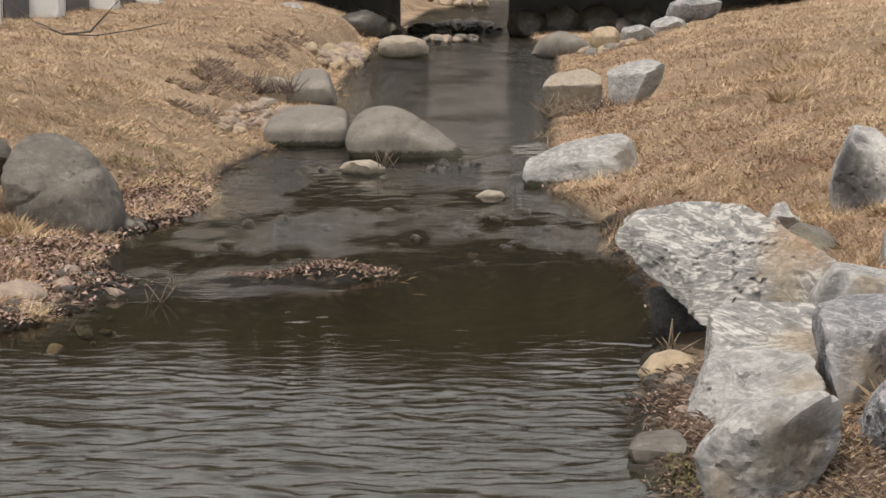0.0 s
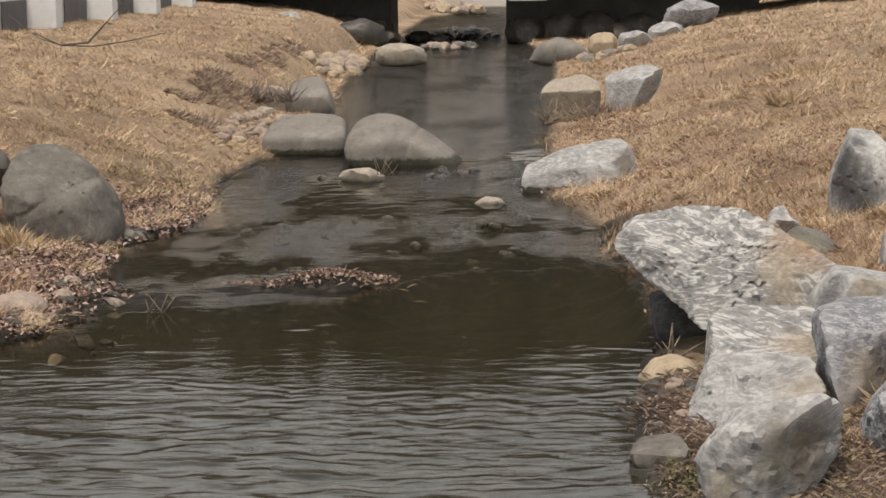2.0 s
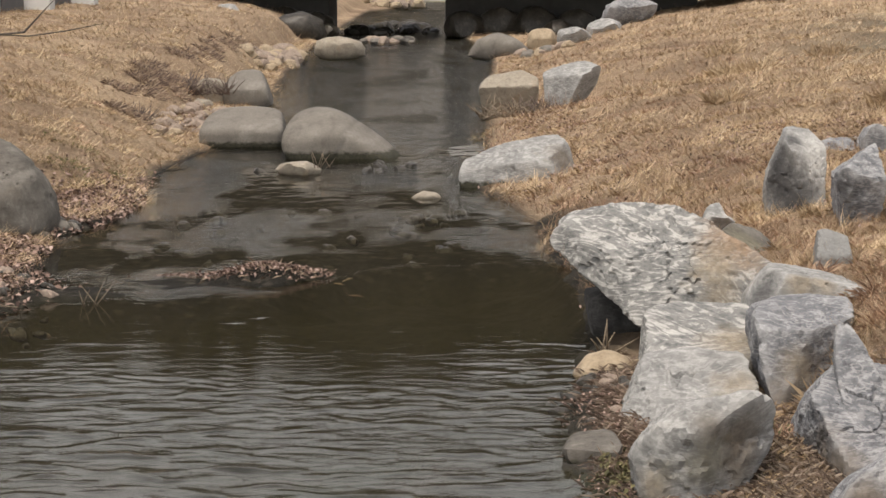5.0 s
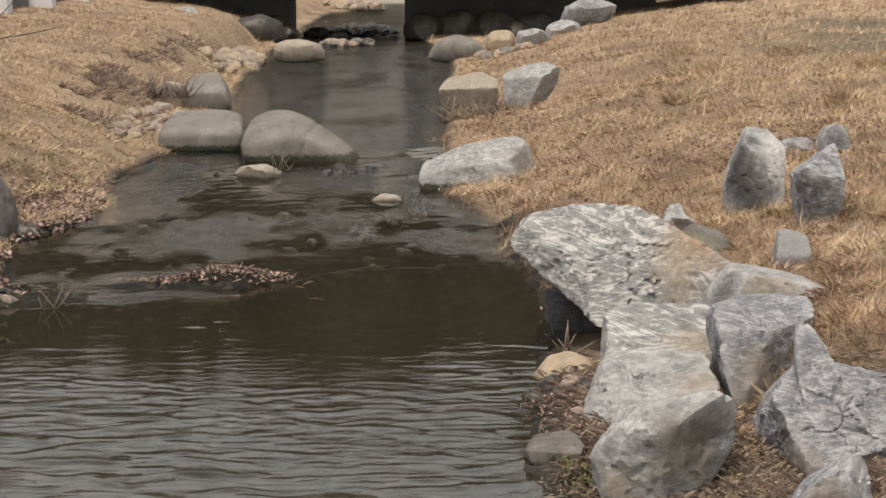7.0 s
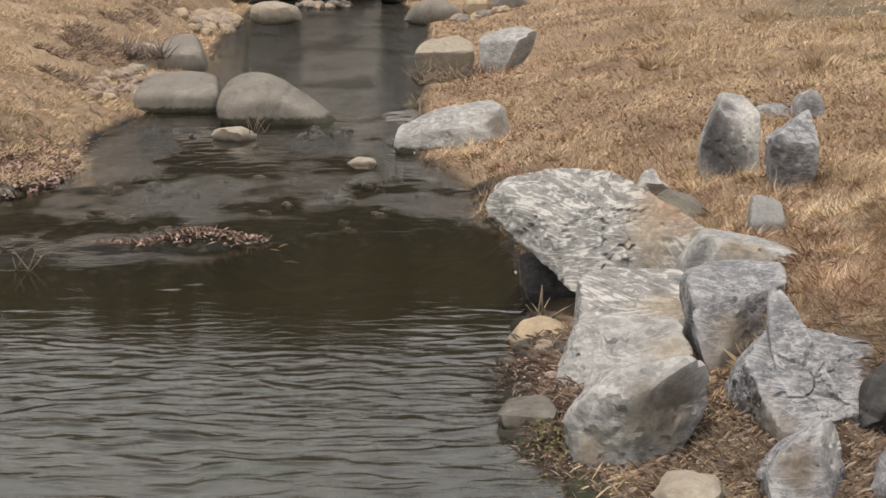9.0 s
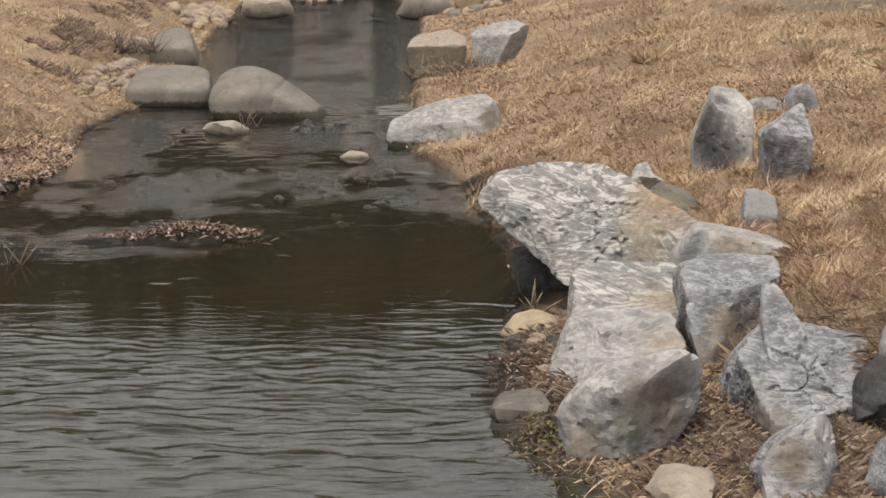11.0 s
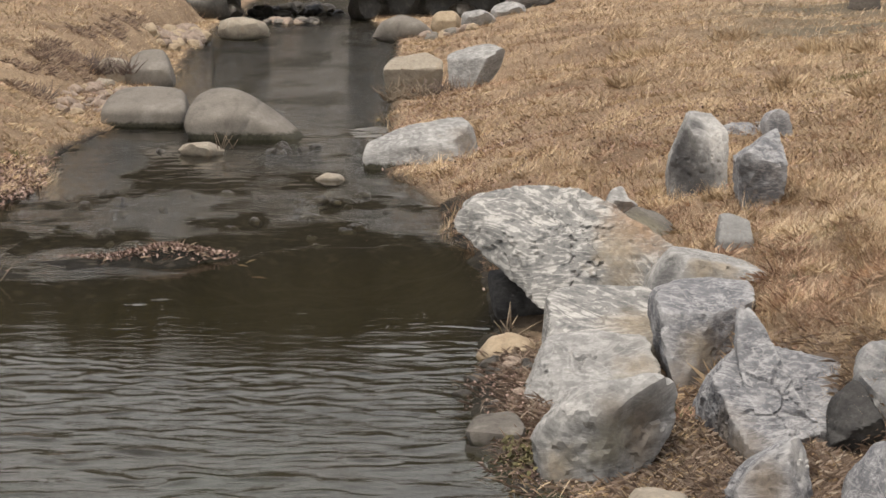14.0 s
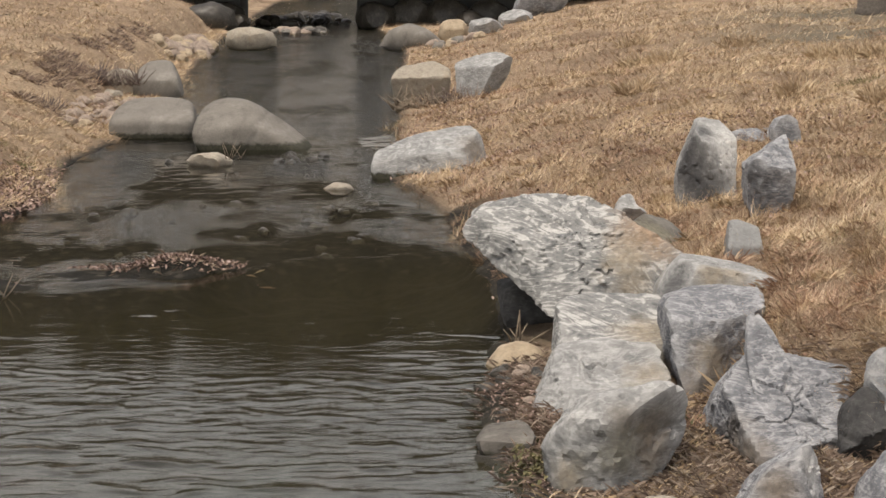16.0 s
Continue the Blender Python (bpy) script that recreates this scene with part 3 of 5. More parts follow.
def stained(base, patches, tide=None):
    """The same stone with ragged spots: mineral stains, and shade or sunlight painted on some faces."""
    m = base.copy()
    n, k = m.node_tree.nodes, m.node_tree.links
    b = n["Principled BSDF"]
    col = b.inputs["Base Color"].links[0].from_socket
    at = n.new("ShaderNodeTexCoord").outputs["Object"]
    rag = tex(m, "ShaderNodeTexNoise", 6.5, 7, 0.68, 0.4)
    tone = tex(m, "ShaderNodeTexNoise", 17, 6, 0.7, 0.6)
    for x, y, z, r, c in patches:
        far = n.new("ShaderNodeVectorMath")
        far.operation = "DISTANCE"
        far.inputs[1].default_value = (x, y, z)
        k.new(at, far.inputs[0])
        u = n.new("ShaderNodeMath")
        u.operation = "MULTIPLY_ADD"
        u.inputs[1].default_value = 1.0 / r
        k.new(far.outputs["Value"], u.inputs[0])
        k.new(rag.outputs["Fac"], u.inputs[2])
        mask = ramp(m, u.outputs[0], [(0.0, (0.85,)), (0.55, (0.7,)), (0.999, (0.0,))])
        wide = n.new("ShaderNodeMath")
        wide.operation = "MULTIPLY"
        wide.inputs[1].default_value = 0.68
        k.new(u.outputs[0], wide.inputs[0])
        k.new(wide.outputs[0], mask.node.inputs[0])
        hue = ramp(m, tone.outputs["Fac"], [(0.3, tuple(q * 0.55 for q in c)), (0.5, c), (0.7, tuple(q * 1.4 for q in c))])
        col = mix(m, mask, col, hue)
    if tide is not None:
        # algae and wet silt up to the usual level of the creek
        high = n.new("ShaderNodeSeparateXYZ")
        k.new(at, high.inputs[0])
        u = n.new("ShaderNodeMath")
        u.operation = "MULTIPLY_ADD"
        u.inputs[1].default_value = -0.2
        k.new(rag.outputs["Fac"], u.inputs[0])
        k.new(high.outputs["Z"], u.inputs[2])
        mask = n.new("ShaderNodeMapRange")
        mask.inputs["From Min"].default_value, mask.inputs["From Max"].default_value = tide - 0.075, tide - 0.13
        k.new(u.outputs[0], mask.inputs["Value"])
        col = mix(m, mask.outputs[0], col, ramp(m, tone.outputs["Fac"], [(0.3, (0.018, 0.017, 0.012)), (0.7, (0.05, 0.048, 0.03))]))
    k.new(col, b.inputs["Base Color"])
    return m


hewn("boulder", (-5.76, 23.9, 0.67), darkstone, "large rounded grey boulder on the leafy shore", 3,
     ((136, -6, 0.737), (90, -7, 0.613), (52, -6, 0.421), (47, -6, 0.414), (30, -5, 0.481), (5, -3, 0.647), (-41, 3, 0.9), (-90, 6, 0.745), (-157, 1, 0.655), (180, -2, 0.672), (75, 28, 0.199), (25, 31, 0.405), (0, 90, 0.6), (0, -90, 0.6)), sharp=8, rough=0.05, chips=0.06, groove=(-0.55, -0.1, 1.0, 0.05))
rock("rock", (-6.83, 24.5, 0.79), 0.4, (0.32, 0.33, 0.34, 0.38, 0.38, 0.37, 0.34, 0.33, 0.34, 0.38, 0.36, 0.33, 0.32, 0.33, 0.38, 0.47, 0.4, 0.35, 0.33, 0.33, 0.35, 0.35, 0.32, 0.31),
     darkstone, "rough grey rock half buried beside the grey boulder", 4)
rock("stone", (-5.04, 19.1, 0.09), 0.3, (0.26, 0.23, 0.18, 0.15, 0.14, 0.13, 0.14, 0.16, 0.17, 0.19, 0.23, 0.28, 0.28, 0.29, 0.3, 0.21, 0.17, 0.16, 0.15, 0.16, 0.16, 0.18, 0.2, 0.27),
     pinkish, "tan stone lying in dry litter at the water", 5, angular=0.4, fine=4)
hewn("boulder", (-4.34, 35.7, 0.13), fieldstone, "low flat smooth boulder standing in the creek", 6,
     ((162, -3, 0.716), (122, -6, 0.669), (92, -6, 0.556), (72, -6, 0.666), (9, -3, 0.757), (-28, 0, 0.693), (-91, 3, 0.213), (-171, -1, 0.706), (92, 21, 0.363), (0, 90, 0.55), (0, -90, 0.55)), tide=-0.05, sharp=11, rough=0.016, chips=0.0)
hewn("boulder", (-2.5, 33.8, 0.14), fieldstone, "big smooth wedge-shaped river boulder standing in the creek", 7,
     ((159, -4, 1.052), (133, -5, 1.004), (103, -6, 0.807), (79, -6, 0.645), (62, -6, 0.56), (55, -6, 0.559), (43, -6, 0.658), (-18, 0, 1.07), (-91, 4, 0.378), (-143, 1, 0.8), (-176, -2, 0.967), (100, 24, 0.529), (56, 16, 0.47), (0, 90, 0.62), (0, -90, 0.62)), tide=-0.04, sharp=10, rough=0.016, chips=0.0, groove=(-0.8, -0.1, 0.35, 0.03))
hewn("boulder", (-5.22, 44, 0.42), fieldstone, "smooth grey-brown boulder on the gravel shore", 8,
     ((171, -3, 0.451), (134, -4, 0.456), (89, -5, 0.418), (23, -3, 0.439), (11, -3, 0.485), (-86, 2, 0.414), (-159, 0, 0.586), (90, 25, 0.242), (0, 90, 0.5), (0, -90, 0.5)), sharp=9, rough=0.03, chips=0.02, fine=4)
hewn("boulder", (-6.02, 44.2, 0.3), buff, "buff boulder beside the gravel shore", 9,
     ((134, -5, 0.326), (88, -5, 0.319), (37, -4, 0.369), (-4, -2, 0.327), (-90, 2, 0.272), (-174, -2, 0.309), (0, 90, 0.4), (0, -90, 0.4)), sharp=9, rough=0.03, fine=4)
rock("stone", (-5.98, 42.5, 0.15), 0.3, (0.24, 0.23, 0.23, 0.2, 0.17, 0.16, 0.15, 0.16, 0.19, 0.19, 0.19, 0.22, 0.28, 0.22, 0.2, 0.19, 0.18, 0.15, 0.14, 0.13, 0.14, 0.16, 0.19, 0.29),
     buff, "pale tan stone on the gravel shore", 10, angular=0.4, fine=4)
rock("boulder", (-4.81, 65, 0.3), 0.6, (0.8, 0.73, 0.52, 0.42, 0.38, 0.36, 0.37, 0.37, 0.4, 0.47, 0.62, 0.82, 0.84, 0.87, 0.69, 0.5, 0.41, 0.37, 0.36, 0.38, 0.42, 0.51, 0.61, 0.84),
     buff, "pale flat-topped boulder in the shallow creek", 11, angular=0.4, fine=4)
rock("boulder", (0.21, 65, 0.35), 0.8, (0.78, 0.61, 0.5, 0.43, 0.4, 0.39, 0.42, 0.47, 0.48, 0.52, 0.61, 0.79, 0.89, 1.09, 0.84, 0.6, 0.49, 0.45, 0.43, 0.45, 0.51, 0.62, 0.9, 1.1),
     fieldstone, "dome-shaped brown-grey boulder at the water", 12, facets=0, box=0.85, rough=0.03, fine=4)
rock("stone", (1.46, 66, 0.51), 0.4, (0.48, 0.5, 0.5, 0.5, 0.44, 0.39, 0.36, 0.37, 0.39, 0.44, 0.41, 0.4, 0.43, 0.49, 0.5, 0.49, 0.45, 0.39, 0.37, 0.37, 0.41, 0.48, 0.53, 0.48),
     tanrock, "orange-tan sandstone block on the shore", 13, fine=4)
rock("rock", (2.51, 66.5, 0.55), 0.45, (0.58, 0.56, 0.47, 0.43, 0.43, 0.39, 0.36, 0.36, 0.38, 0.44, 0.56, 0.6, 0.59, 0.61, 0.69, 0.53, 0.42, 0.37, 0.36, 0.36, 0.4, 0.47, 0.61, 0.58),
     marble, "light grey rock on the shore", 14, fine=4)
rock("rock", (3.68, 71, 0.62), 0.6, (0.6, 0.69, 0.69, 0.53, 0.46, 0.43, 0.43, 0.43, 0.43, 0.46, 0.54, 0.58, 0.61, 0.69, 0.7, 0.55, 0.48, 0.44, 0.39, 0.36, 0.37, 0.4, 0.47, 0.57),
     marble, "light grey rock under the bridge bank", 15, fine=4)
rock("rock", (4.7, 74, 1.17), 0.6, (1.01, 1.1, 0.83, 0.64, 0.56, 0.52, 0.53, 0.52, 0.54, 0.6, 0.72, 0.98, 0.99, 1.08, 0.94, 0.73, 0.57, 0.48, 0.43, 0.42, 0.44, 0.49, 0.61, 0.89),
     bluegrey, "stacked grey rock by the bridge", 16, fine=4, rough=0.08)
rock("rock", (-9.09, 71, 1.23), 0.5, (0.47, 0.42, 0.4, 0.41, 0.35, 0.31, 0.3, 0.3, 0.33, 0.35, 0.34, 0.36, 0.41, 0.52, 0.41, 0.33, 0.29, 0.28, 0.28, 0.31, 0.35, 0.36, 0.4, 0.48),
     marble, "pale rock on top of the grassy bank", 17, fine=4)
# dark colour here imitates the shade near the bridge
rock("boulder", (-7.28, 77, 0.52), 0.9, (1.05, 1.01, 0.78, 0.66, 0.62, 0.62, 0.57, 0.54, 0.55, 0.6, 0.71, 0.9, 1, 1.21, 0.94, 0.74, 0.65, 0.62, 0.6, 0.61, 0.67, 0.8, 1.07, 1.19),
     wet_shade_stone, "rounded boulder coloured dark for the shade of the bridge", 18, facets=0, box=0.85, fine=4)
hewn("rock", (0.31, 43, 0.37), buff, "buff-grey angular rock above dry stalks", 19,
     ((139, -4, 0.583), (101, -5, 0.46), (61, -5, 0.578), (0, -2, 0.585), (-29, 0, 0.569), (-90, 2, 0.419), (-162, -1, 0.607), (-180, -2, 0.62), (94, 25, 0.333), (-100, 71, 0.312), (0, 90, 0.6), (0, -90, 0.6)))
hewn("rock", (1.55, 42.2, 0.46), marble, "angular white-edged rock leaning on the bank", 20,
     ((118, -5, 0.63), (104, -5, 0.594), (68, -5, 0.72), (-15, -1, 0.468), (-38, 1, 0.327), (-101, 3, 0.597), (-136, 1, 0.522), (-174, -2, 0.543), (164, 67, 0.253), (-29, 34, 0.195), (103, 25, 0.413), (0, 90, 0.45), (0, -90, 0.45)))
hewn("rock", (0.33, 29.6, 0.21), marble, "pale grey flat-topped rock at the creek edge", 21,
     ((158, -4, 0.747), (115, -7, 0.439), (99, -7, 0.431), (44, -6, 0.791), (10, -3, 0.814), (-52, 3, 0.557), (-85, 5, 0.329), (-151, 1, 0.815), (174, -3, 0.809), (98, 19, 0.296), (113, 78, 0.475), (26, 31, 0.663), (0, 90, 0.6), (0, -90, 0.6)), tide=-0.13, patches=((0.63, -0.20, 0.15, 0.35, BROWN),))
rock("stone", (-2.94, 31, 0.06000000000000001), 0.3, (0.38, 0.27, 0.2, 0.17, 0.14, 0.13, 0.12, 0.12, 0.13, 0.15, 0.2, 0.28, 0.34, 0.29, 0.2, 0.16, 0.15, 0.13, 0.12, 0.12, 0.13, 0.16, 0.22, 0.37),
     buff, "wet low stone with dry grass in the creek", 22, angular=0.6, box=0.5, fine=4)
rock("stone", (-0.91, 28, -0.009999999999999995), 0.2, (0.21, 0.19, 0.15, 0.12, 0.1, 0.09, 0.09, 0.1, 0.11, 0.12, 0.13, 0.16, 0.22, 0.17, 0.14, 0.12, 0.11, 0.1, 0.09, 0.09, 0.09, 0.1, 0.13, 0.19),
     buff, "pale wet stone breaking the shallow water", 23, angular=0.3, fine=4)
hewn("rock", (1.45, 17.4, 0.71), gneiss, "huge banded grey and white slab overhanging the pond", 24,
     ((168, -4, 1.02), (134, -7, 0.854), (102, -9, 0.578), (97, -9, 0.56), (56, -8, 0.468), (68, -9, 0.466), (71, -9, 0.442), (23, -5, 0.852), (-33, 3, 0.807), (-80, 8, 0.562), (-95, -7, 0.324), (-115, -13, 0.297), (-98, -18, 0.17), (-139, -11, 0.724), (-175, -1, 1.008), (80, 58, 0.474), (97, 28, 0.398), (168, 42, 0.707), (0, 90, 1.0), (0, -90, 1.0)), chips=0.07, sharp=34, rough=0.05, fine=6, strata=0.03, patches=((0.55, -0.25, 0.16, 0.42, RUST), (0.36, -0.45, -0.02, 0.3, SAND), (0.78, -0.10, 0.12, 0.35, RUST), (0.38, -0.55, -0.26, 0.25, SAND),))
hewn("rock", (1.57, 15.6, 0.26), gneiss, "grey layered ledge under the overhanging slab", 25,
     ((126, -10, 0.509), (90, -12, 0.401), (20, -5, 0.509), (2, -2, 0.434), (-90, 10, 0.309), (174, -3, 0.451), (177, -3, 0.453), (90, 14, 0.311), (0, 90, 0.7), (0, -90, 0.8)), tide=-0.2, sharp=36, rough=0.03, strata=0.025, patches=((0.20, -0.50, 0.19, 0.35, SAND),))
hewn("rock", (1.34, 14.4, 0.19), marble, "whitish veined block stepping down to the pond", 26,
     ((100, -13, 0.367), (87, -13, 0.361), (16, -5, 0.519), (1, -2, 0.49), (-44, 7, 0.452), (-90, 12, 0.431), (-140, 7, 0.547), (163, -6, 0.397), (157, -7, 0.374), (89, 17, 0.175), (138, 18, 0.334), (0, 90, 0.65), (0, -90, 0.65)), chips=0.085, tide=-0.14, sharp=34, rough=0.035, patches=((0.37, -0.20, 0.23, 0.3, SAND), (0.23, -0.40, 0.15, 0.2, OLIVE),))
# umber spots: the brown break, deepened for the shade of its undercut
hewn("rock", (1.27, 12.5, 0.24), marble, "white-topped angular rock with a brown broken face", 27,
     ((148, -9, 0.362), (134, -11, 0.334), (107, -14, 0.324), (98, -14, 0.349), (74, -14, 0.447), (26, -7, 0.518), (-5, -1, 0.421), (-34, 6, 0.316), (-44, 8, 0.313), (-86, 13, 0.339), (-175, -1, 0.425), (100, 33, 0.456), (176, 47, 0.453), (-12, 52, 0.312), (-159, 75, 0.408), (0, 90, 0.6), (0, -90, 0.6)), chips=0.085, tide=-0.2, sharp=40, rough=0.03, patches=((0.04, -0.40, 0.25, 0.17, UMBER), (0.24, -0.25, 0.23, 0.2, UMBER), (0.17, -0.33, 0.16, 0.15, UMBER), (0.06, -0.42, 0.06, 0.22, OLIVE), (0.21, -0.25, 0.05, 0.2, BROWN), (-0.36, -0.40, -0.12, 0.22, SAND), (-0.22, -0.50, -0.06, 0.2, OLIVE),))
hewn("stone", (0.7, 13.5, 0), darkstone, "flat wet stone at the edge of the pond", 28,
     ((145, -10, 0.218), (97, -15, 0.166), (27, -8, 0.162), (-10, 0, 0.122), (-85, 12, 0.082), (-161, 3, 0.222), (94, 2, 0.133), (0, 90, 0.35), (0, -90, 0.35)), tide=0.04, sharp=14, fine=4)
rock("stone", (0.88, 16.2, -0.01), 0.25, (0.26, 0.25, 0.26, 0.22, 0.2, 0.19, 0.19, 0.18, 0.19, 0.21, 0.21, 0.23, 0.26, 0.26, 0.27, 0.27, 0.22, 0.2, 0.19, 0.2, 0.22, 0.27, 0.29, 0.27),
     tanrock, "rounded ochre stone at the edge of the pond", 29, angular=0.3, rough=0.04, fine=4)
# sand spots are ochre; the black one paints the shaded left face
hewn("rock", (2.41, 15.9, 0.72), marble, "pale flat cap rock with an ochre patch", 30,
     ((143, -7, 0.349), (128, -9, 0.325), (89, -10, 0.215), (64, -10, 0.243), (29, -6, 0.357), (-39, 4, 0.347), (-85, 8, 0.188), (-95, 8, 0.223), (173, -3, 0.452), (80, -1, 0.122), (86, 67, 0.327), (141, 19, 0.33), (0, 90, 0.45), (0, -90, 0.45)), sharp=34, rough=0.04, patches=((-0.10, -0.35, 0.10, 0.17, SAND), (0.09, -0.33, 0.12, 0.16, SAND), (-0.38, -0.20, 0.01, 0.24, SHADED_BLACK),))
hewn("rock", (2.23, 14.7, 0.42), bluegrey, "steep blue-grey rock leaning against the ledge", 31,
     ((149, -7, 0.484), (107, -11, 0.479), (86, -11, 0.473), (-9, 0, 0.307), (-24, 2, 0.197), (-27, 3, 0.192), (-42, 6, 0.254), (-141, 6, 0.445), (-165, 1, 0.364), (-177, -1, 0.372), (87, 10, 0.322), (78, 69, 0.41), (2, 48, 0.252), (0, 90, 0.65), (0, -90, 0.65)), chips=0.085, sharp=34, rough=0.045, patches=((-0.08, -0.45, -0.01, 0.25, SAND), (-0.22, -0.50, -0.20, 0.2, BROWN),))
hewn("rock", (2.45, 12.95, 0.29), bluegrey, "large blue-grey jagged rock veined with white and grown to a horn", 32,
     ((162, -6, 0.493), (140, -10, 0.47), (91, -13, 0.449), (73, -13, 0.465), (76, -13, 0.444), (0, -2, 0.529), (-22, 3, 0.431), (-39, 7, 0.414), (-86, 13, 0.443), (-156, 4, 0.544), (173, -4, 0.513), (84, 30, 0.206), (-179, 13, 0.436), (-22, 59, 0.446), (0, 90, 0.6), (0, -90, 0.65)),
     horn=((-173, -1, 0.236), (166, -4, 0.424), (84, -12, 0.663), (44, -9, 0.346), (19, -6, 0.098), (-77, 11, 0.125), (174, -3, 0.327), (109, 48, 0.281), (0, 90, 0.3), (0, -90, 0.3)), chips=0.085, sharp=34, rough=0.06, fine=6, patches=((-0.43, -0.30, -0.13, 0.3, BROWN), (-0.28, -0.50, -0.15, 0.2, BROWN),))
rock("rock", (3.13, 12.7, 0.34), 0.6, (0.3, 0.3, 0.33, 0.38, 0.48, 0.51, 0.52, 0.55, 0.49, 0.4, 0.35, 0.34, 0.32, 0.32, 0.35, 0.4, 0.46, 0.54, 0.54, 0.47, 0.4, 0.37, 0.37, 0.33),
     pied, "dark-sided grey rock on the grassy bank", 33, facets=7, box=0.55, rough=0.06, breaks=((-0.75, -0.6, -0.1, 0.5), (0.2, -0.8, 0.55, 0.6)))
# white spot paints the sunlit right side
hewn("rock", (2.15, 11.6, 0.19), bluegrey, "grey pointed rock with a pale rim among dry leaves", 34,
     ((142, -11, 0.168), (120, -14, 0.174), (27, -8, 0.27), (3, -3, 0.233), (-74, 13, 0.232), (-175, -1, 0.25), (71, 59, 0.283), (19, 27, 0.204), (0, 90, 0.45), (0, -90, 0.45)), chips=0.085, sharp=36, patches=((0.16, -0.10, 0.16, 0.2, LIT_WHITE), (-0.08, -0.30, 0.08, 0.2, BROWN),))
rock("rock", (2.81, 11.4, 0.2), 0.5, (0.3, 0.3, 0.32, 0.36, 0.34, 0.3, 0.3, 0.29, 0.24, 0.22, 0.21, 0.22, 0.25, 0.32, 0.33, 0.29, 0.29, 0.3, 0.28, 0.26, 0.27, 0.29, 0.35, 0.34),
     bluegrey, "grey veined rock at the foot of the bank", 35, box=0.55)
rock("stone", (1.45, 11.4, 0.08), 0.35, (0.24, 0.22, 0.21, 0.16, 0.14, 0.12, 0.12, 0.12, 0.12, 0.13, 0.15, 0.19, 0.22, 0.16, 0.13, 0.12, 0.11, 0.12, 0.12, 0.11, 0.11, 0.11, 0.13, 0.16),
     buff, "pale flat stone among litter", 36, fine=4)
# left face painted dark as in shade, right face pale as in sun
hewn("rock", (3.12, 21, 1.06), marble, "pointed white and dark rock in the grass", 37,
     ((160, -4, 0.341), (159, -4, 0.342), (85, -7, 0.484), (40, -5, 0.363), (-11, -1, 0.278), (-20, 0, 0.28), (-3, -2, 0.195), (-90, 6, 0.636), (-178, -2, 0.379), (178, 38, 0.319), (22, 48, 0.245), (-90, 70, 0.462), (70, 25, 0.322), (0, 90, 0.4), (0, -90, 0.4)), sharp=36, rough=0.035, chips=0.08, patches=((0.14, -0.20, 0.20, 0.5, LIT_WHITE), (-0.29, -0.12, 0.19, 0.36, SHADED_BLACK), (-0.31, -0.20, -0.05, 0.45, SHADED_BLACK), (-0.17, -0.35, -0.23, 0.4, SHADED_BLACK), (-0.13, -0.10, 0.34, 0.16, SHADED_BLACK),))
# black spots put shade on the left side
hewn("rock", (3.44, 19.5, 1.06), bluegrey, "grey upright rock sunk in the grass", 38,
     ((175, -2, 0.271), (121, -7, 0.333), (128, -6, 0.297), (3, -2, 0.238), (-11, -1, 0.175), (-1, -2, 0.157), (-90, 6, 0.591), (-177, -2, 0.239), (-168, -1, 0.258), (75, 30, 0.347), (-80, 76, 0.316), (180, 45, 0.36), (0, 90, 0.4), (0, -90, 0.4)), sharp=34, rough=0.035, chips=0.08, strata=0.03, patches=((-0.26, -0.28, 0.10, 0.22, SHADED_BLACK), (-0.22, -0.33, -0.13, 0.2, SHADED_BLACK),))
hewn("rock", (2.77, 16.9, 0.79), slate, "small upright grey slab in dry grass", 39,
     ((172, -3, 0.158), (102, -9, 0.279), (68, -9, 0.233), (6, -3, 0.134), (-85, 7, 0.131), (178, -2, 0.157), (91, 49, 0.164), (0, 90, 0.16), (0, -90, 0.16)), sharp=36, rough=0.02, chips=0.01, fine=4)
rock("stone", (2.12, 19.6, 0.8099999999999999), 0.2, (0.12, 0.05, 0.06, 0.06, 0.08, 0.12, 0.14, 0.14, 0.15, 0.14, 0.14, 0.14, 0.15, 0.17, 0.19, 0.2, 0.17, 0.15, 0.14, 0.15, 0.16, 0.18, 0.17, 0.17),
     marble, "small whitish stone in the grass", 40, fine=4)
rock("rock", (4.3, 25.099999999999998, 0.9199999999999999), 0.35, (0.45, 0.35, 0.25, 0.18, 0.14, 0.14, 0.18, 0.25, 0.4, 0.42, 0.3, 0.2, 0.15, 0.13, 0.13, 0.15, 0.25, 0.4),
     bluegrey, "low dark grey rock showing through the grass", 41, fine=4)
# added wedge: the next rock's shaded left face, as a black stone
rock("rock", (2.81, 12.55, 0.27), 0.3, (0.17, 0.17, 0.18, 0.2, 0.24, 0.3, 0.34, 0.28, 0.23, 0.18, 0.16, 0.15, 0.15, 0.16, 0.19, 0.22, 0.26, 0.34, 0.36, 0.37, 0.26, 0.2, 0.17, 0.16),
     charcoal, "black wedge added for the shaded left face of the bank rock", 43, box=0.5, rough=0.06)
# added rock whose colour holds the deep shade of the hollow
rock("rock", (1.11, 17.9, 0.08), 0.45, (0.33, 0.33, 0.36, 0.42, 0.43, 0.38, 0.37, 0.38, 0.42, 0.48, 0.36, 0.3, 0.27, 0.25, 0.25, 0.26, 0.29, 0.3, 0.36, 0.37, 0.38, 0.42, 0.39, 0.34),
     charcoal, "dark rock added for the shade of the hollow under the slab", 44, box=0.6, rough=0.06)


